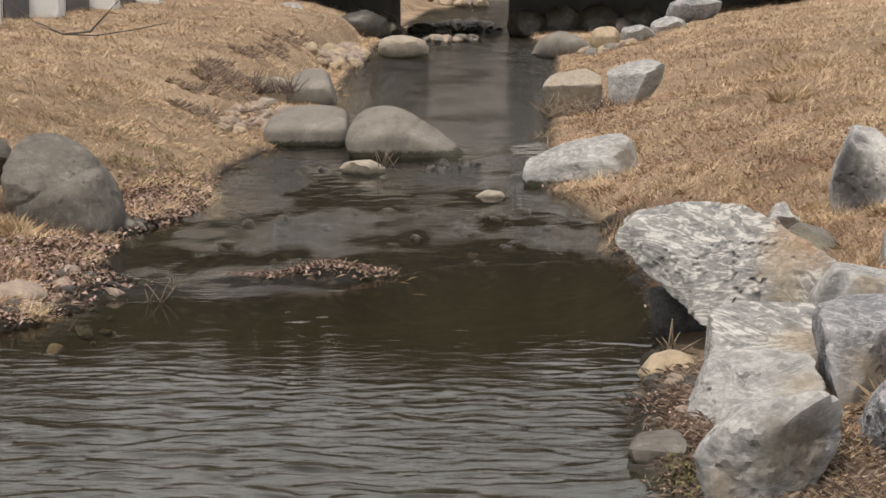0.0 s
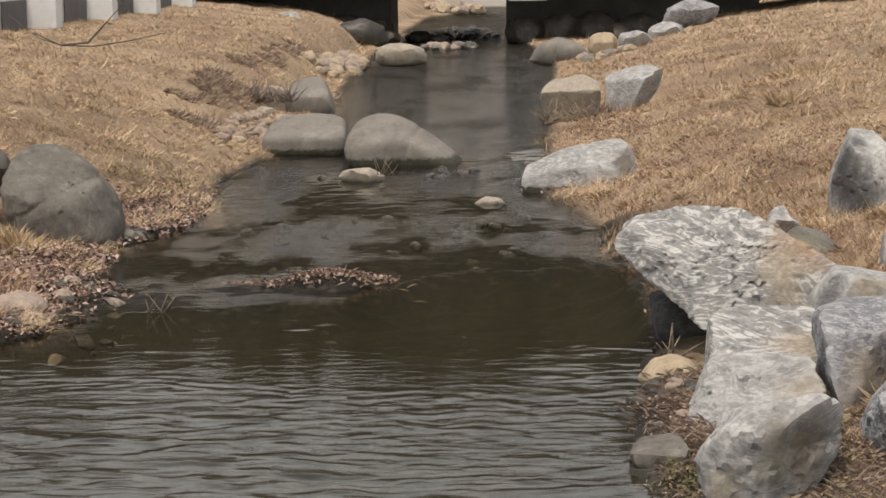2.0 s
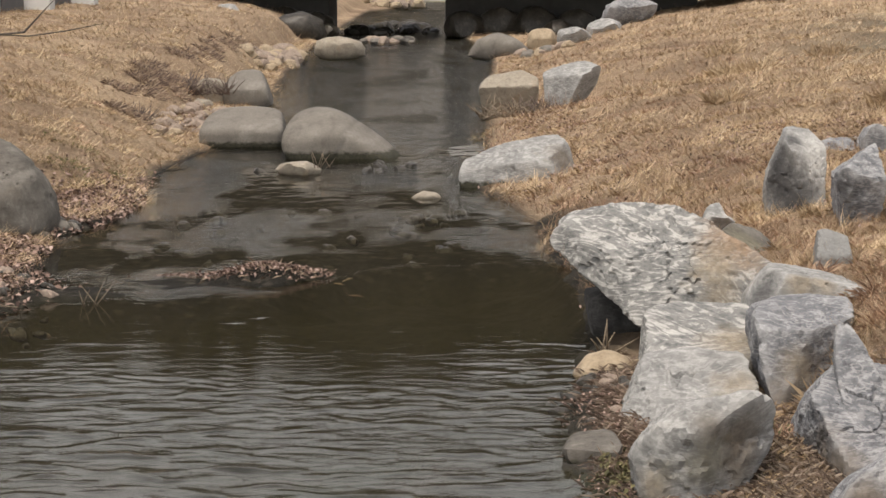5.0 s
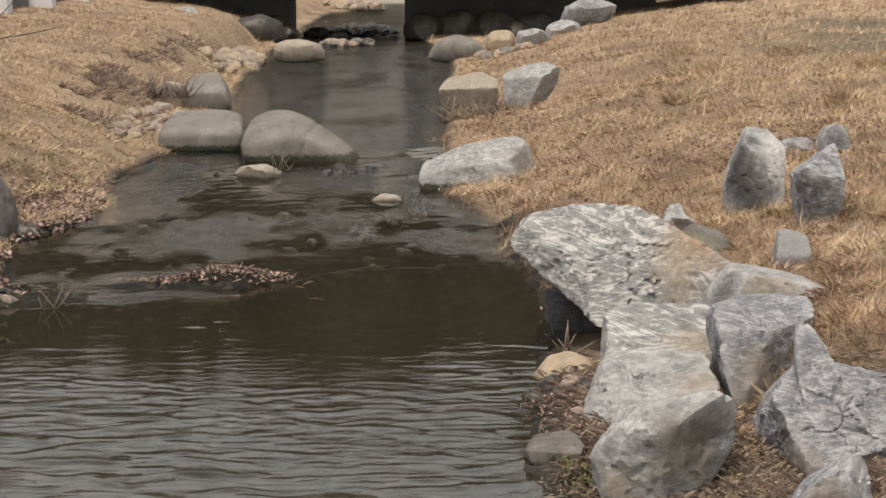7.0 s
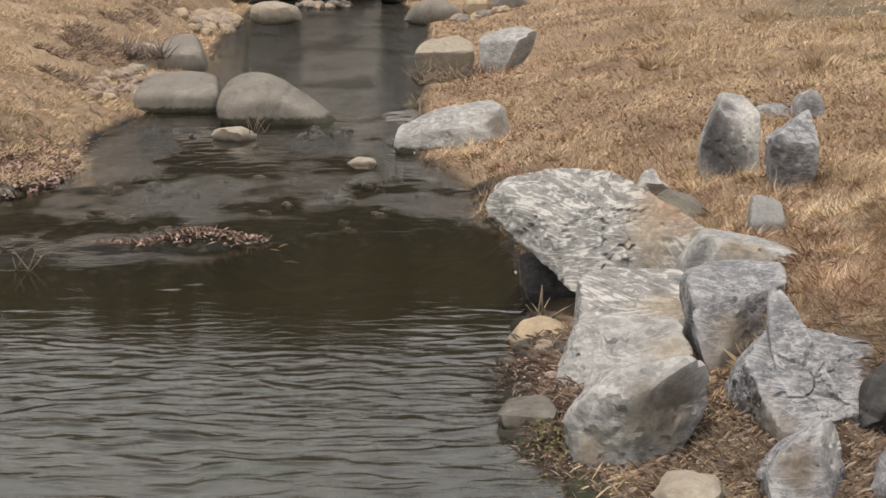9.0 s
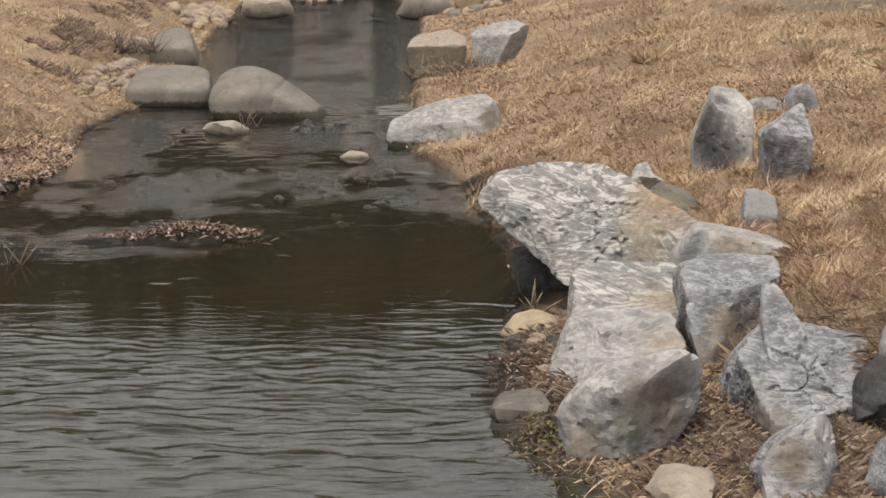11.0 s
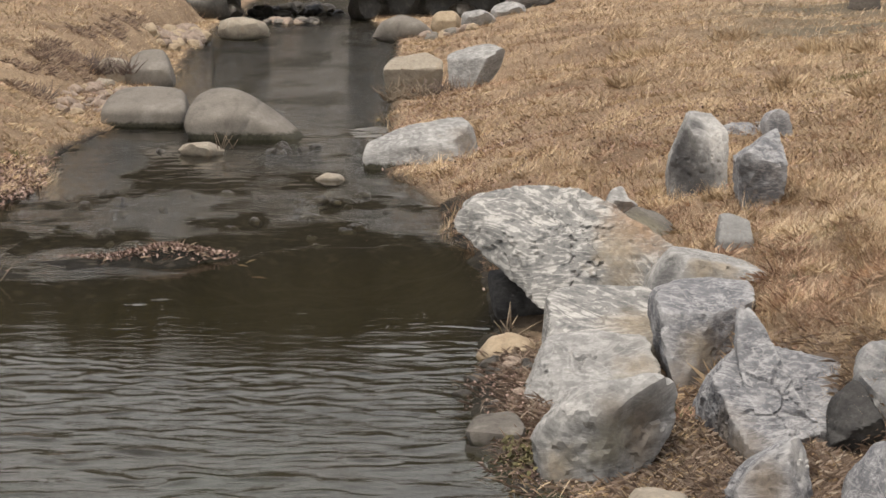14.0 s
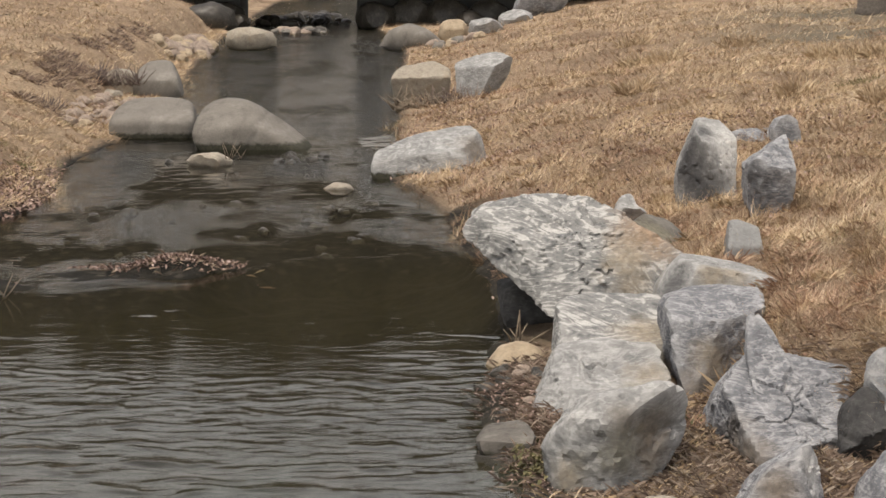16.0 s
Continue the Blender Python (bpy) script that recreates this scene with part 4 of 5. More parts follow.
hewn("rock", (2.25, 18.3, 0.72), darkstone, "olive-grey lichened rock behind the slab", 45,
     ((129, -8, 0.247), (77, -9, 0.18), (44, -8, 0.202), (-9, -1, 0.364), (-90, 7, 0.273), (-179, -2, 0.28), (64, 19, 0.04), (0, 90, 0.4), (0, -90, 0.4)), fine=4, patches=((0.0, -0.1, 0.1, 0.3, OLIVE),))
hewn("stone", (4.35, 24.4, 1.22), bluegrey, "small grey rock poking out of the grass", 46,
     ((156, -4, 0.03), (114, -6, 0.039), (62, -6, 0.116), (16, -3, 0.198), (-2, -2, 0.249), (-90, 4, 0.365), (-178, -2, 0.07), (0, 90, 0.25), (0, -90, 0.25)), fine=4)


# ---- bridge, parapet and unseen rises for the reflections ----
def part(name, bm, mat, parent=None, label=""):
    me = bpy.data.meshes.new(name)
    bm.normal_update()
    bm.to_mesh(me)
    bm.free()
    me.materials.append(mat)
    ob = new(name, me)
    if parent is not None:
        ob.parent = parent
    return tagged(ob, label)


def box(x0, x1, y0, y1, z0, z1, bevel=0.03):
    bm = bmesh.new()
    bmesh.ops.create_cube(bm, size=1.0)
    for v in bm.verts:
        v.co = Vector(((x0 + x1) / 2 + v.co.x * (x1 - x0), (y0 + y1) / 2 + v.co.y * (y1 - y0), (z0 + z1) / 2 + v.co.z * (z1 - z0)))
    if bevel:
        bmesh.ops.bevel(bm, geom=bm.edges[:], offset=bevel, segments=2, affect="EDGES", profile=0.6)
    return bm


def bridge():
    b = tagged(new("bridge"), "low concrete bridge over the creek, dark underneath", "bridge", kind="thing")
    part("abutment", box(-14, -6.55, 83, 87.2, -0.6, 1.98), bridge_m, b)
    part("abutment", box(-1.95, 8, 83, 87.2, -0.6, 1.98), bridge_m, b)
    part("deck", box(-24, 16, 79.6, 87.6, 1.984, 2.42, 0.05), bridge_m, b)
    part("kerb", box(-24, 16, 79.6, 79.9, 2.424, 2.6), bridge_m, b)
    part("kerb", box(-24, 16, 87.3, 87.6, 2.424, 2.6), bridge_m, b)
    # unseen pillar, added so the far water mirrors a bright column
    part("pillar", box(-1.75, -0.3, 79.1, 79.596, 1.62, 4.6), concrete_m, b, "unseen pale pillar added for the bright streak in the water")


def parapet():
    c = tagged(new("parapet"), "row of pale concrete posts with dark framed panels between", "parapet", kind="thing")
    posts = (45.2, 51.2, 57.8, 64.2, 70.6)
    for y in posts:
        g = ground_z(-12.5, y, False)
        part("post", box(-13.2, -12.24, y - 0.35, y + 0.35, g - 0.4, g + 0.82, 0.03), concrete_m, c)
    for a, b in zip(posts, posts[1:]):
        g = ground_z(-12.5, (a + b) / 2, False)
        frame_ob = part("panel_frame", box(-13.05, -12.95, a + 0.352, b - 0.352, g - 0.4, g + 0.80, 0.02), concrete_m, c, "grey panel frame")
        for k in range(2):
            w = (b - a - 0.9) / 2
            y0 = a + 0.45 + k * w
            part("panel", box(-12.94, -12.91, y0 + 0.12, y0 + w - 0.12, g - 0.2, g + 0.72, 0.0), wall_m, frame_ob, "dark panel")


bridge()
parapet()


def ridge(near, deep, low, high, mat, label, seed, crest):
    """An unseen rise, added across the head of the valley for the water to mirror."""
    gx, gs = lines((-260, -30, 4), (-30, 30, 0.6), (30, 260, 4)), np.linspace(0, 1, 14)
    pts = []
    for s in gs:
        for x in gx:
            top = high + 2 * fractal(x, 0, 0.04, seed) + crest * fractal(x, 0.3 * s, 0.35, seed + 1)
            pts.append((x, near + deep * s - 0.001 * x * x + 3 * fractal(x, s * 30, 0.12, seed + 2), low + (top - low) * math.sin(s * 1.5)))
    i = np.arange(len(pts)).reshape(len(gs), len(gx))
    quads = np.stack([i[:-1, :-1], i[:-1, 1:], i[1:, 1:], i[1:, :-1]], -1).reshape(-1, 4)
    return tagged(new("backdrop", raw_mesh("backdrop", pts, quads, mat, True)), label, "backdrop", kind="structure")


# added pale slope below, added dark woods above, both only mirrored
ridge(140, 12, -1.5, 12.0, hill_m, "unseen pale slope added for the creek's reflections", 11.0, 1.5)
ridge(156, 16, -1.5, 36.5, woods_m, "unseen dark wooded rise added for the creek's reflections", 15.0, 5.0)


# ---- bare trees ----
def tube(bm, pts, radii, sides=6):
    rings = []
    for i, (p, r) in enumerate(zip(pts, radii)):
        a, b = pts[max(i - 1, 0)], pts[min(i + 1, len(pts) - 1)]
        d = (Vector(b) - Vector(a)).normalized()
        e = d.cross(Vector((0.3, 0.9, 0.31))).normalized()
        f = d.cross(e)
        rings.append([bm.verts.new(Vector(p) + r * (math.cos(t) * e + math.sin(t) * f)) for t in (2 * math.pi * k / sides for k in range(sides))])
    for u, w in zip(rings, rings[1:]):
        for k in range(sides):
            bm.faces.new((u[k], u[(k + 1) % sides], w[(k + 1) % sides], w[k])).smooth = True
    bm.faces.new(rings[-1])
    bm.faces.new(rings[0][::-1])


def limb(bm, start, way, length, radius, rnd, level):
    pts, p, d = [Vector(start)], Vector(start), Vector(way).normalized()
    n = 6
    for _ in range(n):
        d = (d + 0.22 * Vector((rnd.uniform(-1, 1), rnd.uniform(-1, 1), rnd.uniform(-0.6, 1)))).normalized()
        p = p + d * length / n
        pts.append(p)
    tube(bm, pts, [radius * (1 - 0.8 * i / n) for i in range(n + 1)], 5 if level else 7)
    if level < 3:
        for i in range(2, n + 1):
            for _ in range(2 if level < 2 else 1):
                side = (d + Vector((rnd.uniform(-1, 1), rnd.uniform(-1, 1), rnd.uniform(-0.2, 0.9)))).normalized()
                limb(bm, pts[i], side, length * rnd.uniform(0.45, 0.65), radius * (1 - 0.8 * i / n) * 0.6 + 0.002, rnd, level + 1)


def bare_tree(x, y, height, radius, seed, label, low=None):
    rnd = random.Random(seed)
    z = ground_z(x, y) - 0.1
    t = tagged(new("tree"), label, "tree", kind="thing")
    bm = bmesh.new()
    tube(bm, [Vector((x, y, z)), Vector((x + 0.02, y, z + 0.25)), Vector((x + 0.05, y, z + height * 0.3)), Vector((x + 0.1, y + 0.1, z + height * 0.55))],
         [radius * 1.5, radius * 1.1, radius * 0.9, radius * 0.7], 12)
    part("trunk", bm, bark_m, t)
    bm = bmesh.new()
    top = Vector((x + 0.1, y + 0.1, z + height * 0.5))
    for k in range(5):
        a = k * 1.257 + rnd.uniform(-0.3, 0.3)
        limb(bm, top, (math.cos(a) * 0.8, math.sin(a) * 0.8, 1.0), height * 0.4, radius * 0.5, rnd, 1)
    part("crown", bm, bark_m, t, "bare leafless crown of twigs")
    if low:
        bm = bmesh.new()
        tube(bm, [Vector(p) for p in low], [0.026, 0.024, 0.020, 0.016, 0.013, 0.008][: len(low)], 6)
        q = [Vector(p) for p in low]
        tube(bm, [q[4], q[4] + Vector((0.45, 0, -0.02)), q[4] + Vector((0.95, 0, 0.05)), q[4] + Vector((1.45, 0, 0.15))], [0.013, 0.010, 0.008, 0.004], 5)
        tube(bm, [q[4], q[4] + Vector((-0.3, 0, 0.1)), q[4] + Vector((-0.7, 0, 0.42))], [0.008, 0.006, 0.003], 5)
        part("limb", bm, bark_m, t, "drooping bare twig")
    return t


bare_tree(11.35, 51.0, 8.0, 0.34, 4, "bare tree with a grey-brown trunk on the grass")
bare_tree(-9.6, 28.4, 6.5, 0.13, 9, "young bare tree with a low drooping twig on the bank",
          ((-9.55, 28.4, 3.2), (-7.8, 28.3, 3.5), (-5.85, 28.2, 2.75), (-6.35, 28.1, 2.21), (-6.73, 28.1, 2.18), (-7.1, 28.1, 2.35)))


# ---- grass, leaves, gravel ----
def blades(name, x, y, length, lean, az, width, mat, label, lift=0.0, bent=True):
    """Single tapering blades, one triangle with a bent tip each."""
    z = on_ground(x, y) - 0.01 + lift
    d = np.stack([np.cos(az) * np.sin(lean), np.sin(az) * np.sin(lean), np.cos(lean)], -1)
    side = np.stack([-np.sin(az + 0.6), np.cos(az + 0.6), 0 * az], -1) * (width / 2)[:, None]
    base = np.stack([x, y, z], -1)
    mid = base + d * (length * 0.55)[:, None]
    tip = base + d * length[:, None]
    tip[:, 2] -= 0.18 * length
    v = np.stack([base - side, base + side, mid + side * 0.7, tip], 1).reshape(-1, 3)
    i = np.arange(len(x))[:, None] * 4
    f = np.concatenate([i + np.array([[0, 1, 2]]), i + np.array([[0, 2, 3]])])
    if not bent:
        v = np.stack([base - side, base + side, tip], 1).reshape(-1, 3)
        f = np.arange(len(v)).reshape(-1, 3)
    me = raw_mesh(name, v, f, mat)
    return tagged(new(name, me), label, "grass", kind="stuff")


rng = np.random.default_rng(5)


def scatter(count, y0, y1, power=1.6):
    """Points over the ground, denser near the pond."""
    u = rng.random(count)
    k = 1 - power
    y = (y0 ** k + u * (y1 ** k - y0 ** k)) ** (1 / k)
    x = (-0.275 + rng.random(count) * 0.52) * y
    return x, y


def patchy(x, y, s, seed):
    return np.array([fractal(a, b, s, seed) for a, b in zip(x, y)])


def bank_of(x, y):
    return x - line(y, RIGHT_EDGE), line(y, LEFT_EDGE) - x


def grass_field(count, side, mat, name, label, keep, lengths, lean, edge=0.35, seed=1.0):
    x, y = scatter(count, 11.5, 92.0)
    r, l = bank_of(x, y)
    e = np.where(y < 19, x - line(y, RIGHT_TOE) - 0.05, r - edge * 0.4) if side > 0 else l - edge * np.where(y > 26, 0.35, 1.0)
    n = patchy(x, y, 0.8, seed)
    ok = (e + 0.5 * n > 0) & (rng.random(count) < keep(x, y, e, n))
    x, y, n = x[ok], y[ok], n[ok]
    clump = patchy(x, y, 1.9, seed + 50.0)
    stay = rng.random(len(x)) < np.clip(0.95 + 1.2 * clump, 0.6, 1.0) * (1 - 0.75 * np.clip(bare_soil(x, y), 0, 1))
    x, y, n, clump = x[stay], y[stay], n[stay], clump[stay]
    length = rng.uniform(*lengths, len(x)) * np.clip(1 + 0.6 * n + 0.9 * clump, 0.5, 1.7)
    az = rng.normal(-1.4 if side > 0 else -1.7, 1.2, len(x)) + 2.0 * n + 2.2 * clump
    return blades(name, x, y, length, np.clip(rng.normal(lean, 0.28, len(x)), 0.1, 1.45), az, rng.uniform(0.005, 0.011, len(x)) * (0.02 + y / 23), mat, label, 0.0, False)


grass_field(620000, 1, grass_m, "dry_grass", "matted straw-coloured winter grass on the bank", lambda x, y, e, n: np.clip(0.06 + 0.2 * e + 0.3 * np.clip((x - 3.5) / 2.0, 0, 1) + 0.6 * np.clip((x - 2.6) / 0.6, 0, 1) * np.clip((19.5 - y) / 2, 0, 1) + 2.4 * n, 0.05, 0.95), (0.11, 0.30), 1.08)
grass_field(620000, 1, russet_m, "russet_grass", "reddish brown dry grass low on the bank", lambda x, y, e, n: np.clip(0.95 - 0.2 * e - 0.5 * np.clip((x - 2.6) / 0.6, 0, 1) * np.clip((19.5 - y) / 2, 0, 1) - 2.2 * n, 0.12, 0.95), (0.11, 0.29), 1.08, 0.12, 1.0)
grass_field(800000, -1, grass_m, "dry_grass", "matted straw-coloured winter grass on the far bank", lambda x, y, e, n: np.clip(0.42 + 0.1 * e + 2.0 * n, 0.12, 0.95), (0.10, 0.28), 1.15, 0.3, 21.0)
grass_field(420000, -1, russet_m, "russet_grass", "brown dry grass at the foot of the bank", lambda x, y, e, n: np.clip(0.55 - 0.08 * e - 2.0 * n, 0.08, 0.9), (0.10, 0.25), 1.15, 0.1, 21.0)

grass_field(120000, -1, green_m, "greening_grass", "dull olive new grass in the thatch", lambda x, y, e, n: np.clip(0.32 + 1.0 * n, 0.0, 0.8), (0.05, 0.12), 1.0, 0.5, 33.0)
grass_field(90000, 1, green_m, "greening_grass", "dull olive new grass in the thatch", lambda x, y, e, n: np.clip(0.12 + 1.0 * n, 0.0, 0.6), (0.05, 0.12), 1.0, 0.8, 35.0)

PALE = ((12, 2.7), (16, 2.8), (20, 3.6), (25, 4.2), (35, 6.0), (60, 9.0))
grass_field(420000, 1, straw_m, "pale_grass", "bleached straw-coloured grass high on the bank", lambda x, y, e, n: np.clip((x - line(y, PALE)) / 0.7 + 1.2 * n, 0.0, 0.85), (0.08, 0.22), 1.15, 0.5, 47.0)
grass_field(16000, 1, straw_m, "loose_straw", "long pale straws lying on the thatch", lambda x, y, e, n: np.full(len(x), 0.6), (0.16, 0.36), 1.3, 0.2, 40.0)
grass_field(14000, -1, straw_m, "loose_straw", "long pale straws lying on the thatch", lambda x, y, e, n: np.full(len(x), 0.6), (0.16, 0.36), 1.3, 0.2, 41.0)


def tufts(name, spots, mat, label, blades_each, length, lean=0.5, thin=1.0):
    xs_, ys_, ls, le, az = [], [], [], [], []
    for x, y, r in spots:
        k = blades_each
        a, q = rng.random(k) * 6.28, np.sqrt(rng.random(k)) * r
        xs_.append(x + q * np.cos(a)), ys_.append(y + q * np.sin(a))
        ls.append(rng.uniform(0.35, 1.1, k) * length)
        le.append(np.clip(rng.normal(lean, 0.35, k), 0.05, 1.45))
        az.append(a + rng.normal(0, 1.6, k))
    c = np.concatenate
    x, y = c(xs_), c(ys_)
    return blades(name, x, y, c(ls), c(le), c(az), thin * rng.uniform(0.003, 0.006, len(x)) * (0.7 + y / 40), mat, label)


spots = []
for y in np.arange(26, 80, 0.5):
    spots.append((float(line(y, LEFT_EDGE)) - rng.uniform(0.2, 1.0), y, 0.18))
    spots.append((float(line(y, RIGHT_EDGE)) + rng.uniform(0.4, 1.6), y, 0.18))
for _ in range(260):
    x, y = scatter(1, 21, 70, 1.2)
    r, l = bank_of(x, y)
    if (l[0] > 0.8) or (r[0] > 1.0 and x[0] > line(y[0], RIGHT_TOE) + 0.2):
        spots.append((x[0], y[0], rng.uniform(0.08, 0.25)))
clumps = []
for _ in range(520):
    x, y = scatter(1, 14, 45, 1.6)
    r, l = bank_of(x, y)
    if l[0] > 0.5 or x[0] > line(y[0], RIGHT_TOE) + 0.25:
        clumps.append((x[0], y[0], rng.uniform(0.06, 0.2)))
tufts("grass_tufts", clumps[::2], grass_m, "uneven tufts of straw-coloured dry grass", 70, 0.15, 0.95)
tufts("grass_tufts", clumps[1::2], russet_m, "uneven tufts of reddish brown dry grass", 70, 0.14, 0.95)
tufts("grass_tufts", spots, grass_m, "arching tufts of straw-coloured dry grass", 60, 0.17, 0.9)
tufts("grass_tufts", [(2.45, 14.0, 0.09), (2.55, 13.75, 0.08), (2.2, 13.6, 0.06), (2.75, 14.6, 0.12), (2.9, 15.5, 0.14), (2.6, 16.6, 0.12), (1.85, 13.3, 0.06), (2.0, 17.2, 0.1),
                      (-5.6, 23.6, 0.2), (-5.8, 22.8, 0.25), (-5.3, 19.6, 0.25), (-5.6, 20.4, 0.3), (-5.2, 18.7, 0.2), (-6.2, 24.3, 0.2)],
      russet_m, "long dry grass between the rocks", 170, 0.19, 0.85)
tufts("grass_tufts", [(3.0, 21.3, 0.12), (2.65, 21.4, 0.1), (3.25, 21.2, 0.1), (3.35, 19.8, 0.1), (3.05, 19.9, 0.1), (2.35, 17.0, 0.08), (2.6, 17.0, 0.08), (2.35, 15.9, 0.06), (1.62, 13.9, 0.05), (1.75, 13.6, 0.05)],
      grass_m, "dry grass grown up against the rocks", 120, 0.17, 0.6)
tufts("grass_tufts", [(2.36, 13.75, 0.07), (2.42, 13.95, 0.07), (2.25, 13.95, 0.06), (2.3, 13.6, 0.05)], grass_m, "tall dry straw standing in the gap between two rocks", 110, 0.36, 0.55)
tufts("green_tufts", [(-6.0, 28.9, 0.3), (-5.6, 28.4, 0.25), (-6.3, 30.6, 0.4), (-5.4, 29.3, 0.2), (6.6, 30.5, 0.3)], green_m, "patches of fresh green grass among the straw", 130, 0.14, 0.7)


def litter(name, x, y, size, mat, label, lift=0.0, flat=0.5):
    """Curled dead leaves: two halves folded along the rib."""
    dry = on_ground(x, y) > -0.035
    x, y = x[dry], y[dry]
    n = len(x)
    z = np.maximum(on_ground(x, y), -0.005) + 0.012 + lift
    a, t, s = rng.random(n) * 6.28, rng.normal(0, flat, n), rng.uniform(0.5, 1.2, n) * size
    u = np.stack([np.cos(a) * np.cos(t), np.sin(a) * np.cos(t), np.sin(t)], -1)
    w = np.stack([-np.sin(a), np.cos(a), rng.normal(0, 0.35, n)], -1)
    c = np.stack([x, y, z + 0.3 * s], -1)
    h = np.array([[0, 0, 1.0]]) * (0.35 * s)[:, None]
    v = np.stack([c - u * s[:, None], c + w * (0.6 * s)[:, None] + h, c + u * s[:, None], c - w * (0.6 * s)[:, None] + h], 1).reshape(-1, 3)
    i = np.arange(n)[:, None] * 4
    f = np.concatenate([i + np.array([[0, 1, 2]]), i + np.array([[0, 2, 3]])])
    return tagged(new(name, raw_mesh(name, v, f, mat)), label, "leaves", kind="stuff")


def around(count, cx, cy, rx, ry):
    a, q = rng.random(count) * 6.28, np.sqrt(rng.random(count))
    return cx + rx * q * np.cos(a), cy + ry * q * np.sin(a)


def strewn(count, cx, cy, rx, ry):
    return cx + 0.55 * rx * rng.normal(0, 1, count), cy + 0.55 * ry * rng.normal(0, 1, count)


def many(*groups):
    p = [strewn(*g) for g in groups]
    return np.concatenate([a for a, _ in p]), np.concatenate([b for _, b in p])


x, y = many((34000, 2.15, 12.3, 0.8, 1.1), (2500, 2.15, 14.1, 0.3, 0.8), (2500, 1.0, 13.5, 0.3, 1.2), (1500, 0.95, 15.4, 0.25, 0.8))
blades("dead_stems", x, y, rng.uniform(0.05, 0.19, len(x)), np.clip(rng.normal(1.25, 0.25, len(x)), 0.2, 1.5), rng.random(len(x)) * 6.28, rng.uniform(0.0014, 0.003, len(x)), stem_m, "flattened brown stems between the rocks")
x, y = many((7000, 2.0, 12.2, 0.9, 1.2), (1800, 2.1, 14.0, 0.35, 0.8))
blades("dead_stems", x, y, rng.uniform(0.05, 0.16, len(x)), np.clip(rng.normal(1.1, 0.3, len(x)), 0.2, 1.5), rng.random(len(x)) * 6.28, rng.uniform(0.0018, 0.004, len(x)), grass_m, "straw-coloured stems between the rocks")
x, y = many((5200, 1.75, 12.6, 0.3, 0.5), (1400, 2.2, 11.9, 0.4, 0.3), (1500, 0.95, 12.7, 0.22, 0.35))
blades("moss", x, y, rng.uniform(0.03, 0.08, len(x)), np.clip(rng.normal(0.9, 0.3, len(x)), 0.1, 1.4), rng.random(len(x)) * 6.28, rng.uniform(0.003, 0.006, len(x)), moss_m, "dull green moss and weeds between the rocks")
x, y = many((4200, -5.25, 26.6, 0.75, 2.2), (2400, -5.5, 22.6, 0.7, 1.8), (2000, -5.2, 20.0, 0.7, 1.6), (500, -5.0, 18.4, 0.5, 0.6), (500, -5.6, 39.5, 0.8, 4.0))
litter("leaf_litter", x, y, 0.036, leaf_m, "pinkish brown fallen leaves along the shore")
thicket = [(-6.9 + 0.55 * math.cos(k * 2.4) * k / 16, 42.2 + 2.6 * math.sin(k * 1.7) * k / 16, 0.3) for k in range(16)]
thicket += [(-6.55 + 0.12 * k, 36.0 + 0.25 * (k % 3), 0.16) for k in range(4)] + [(-7.1 + 0.1 * (k % 3), 47.0 + 1.7 * k, 0.3) for k in range(9)]
tufts("dry_brush", thicket, brake_m, "dark reddish brown brush overhanging the gravel shore", 420, 0.24, 1.0, 0.45)
tufts("grass_tufts", [(-6.15, 22.9, 0.16), (-6.3, 23.1, 0.16), (-6.0, 22.7, 0.12), (-6.45, 22.6, 0.2)], grass_m, "tall pale straw in front of the grey boulder", 150, 0.36, 0.6)
tufts("grass_tufts", [(7.2, 36.0, 0.25), (7.6, 35.6, 0.3), (8.0, 35.2, 0.25), (4.3, 39.0, 0.3), (4.8, 38.5, 0.3), (5.6, 30.0, 0.25), (3.6, 33.0, 0.25), (6.3, 27.5, 0.2), (5.0, 46.0, 0.4), (7.0, 44.0, 0.4)], grass_m, "taller standing tufts of pale grass", 220, 0.38, 0.45)
x, y = many((1000, 0.85, 15.1, 0.35, 0.9), (800, 1.0, 13.9, 0.35, 0.7), (900, 0.95, 12.6, 0.3, 0.6), (450, 1.9, 12.6, 0.6, 1.0), (300, 2.2, 14.0, 0.35, 0.6), (250, 2.4, 11.9, 0.8, 0.6))
litter("leaf_litter", x, y, 0.015, leaf_m, "dark brown fallen leaves between the rocks")
x, y = many((700, -2.35, 20.9, 0.7, 0.3), (200, -2.9, 20.8, 0.5, 0.2), (150, -1.8, 21.0, 0.5, 0.2))
litter("leaf_drift", x, y, 0.022, leaf_m, "clump of wet dead leaves stranded in the shallows", 0.02, 0.8)
x, y = many((700, -2.4, 20.95, 0.6, 0.25))
blades("dead_stems", x, y, rng.uniform(0.06, 0.2, len(x)), np.clip(rng.normal(1.25, 0.25, len(x)), 0.2, 1.5), rng.random(len(x)) * 6.28, rng.uniform(0.003, 0.006, len(x)), brake_m, "wet stems caught on the gravel bar")
x, y = many((2500, 3.5, 26, 3.0, 6.0), (1200, 0.8, 33, 1.0, 6.0))
litter("leaf_litter", x, y, 0.025, leaf_m, "scattered dead leaves in the grass", 0.05)
x, y = many((160, 0.85, 12.55, 0.22, 0.3), (60, 1.75, 13.4, 0.2, 0.2), (40, 0.75, 12.9, 0.12, 0.2))
litter("green_leaves", x, y, 0.024, moss_m, "low green weeds at the foot of the rock", 0.04, 0.8)

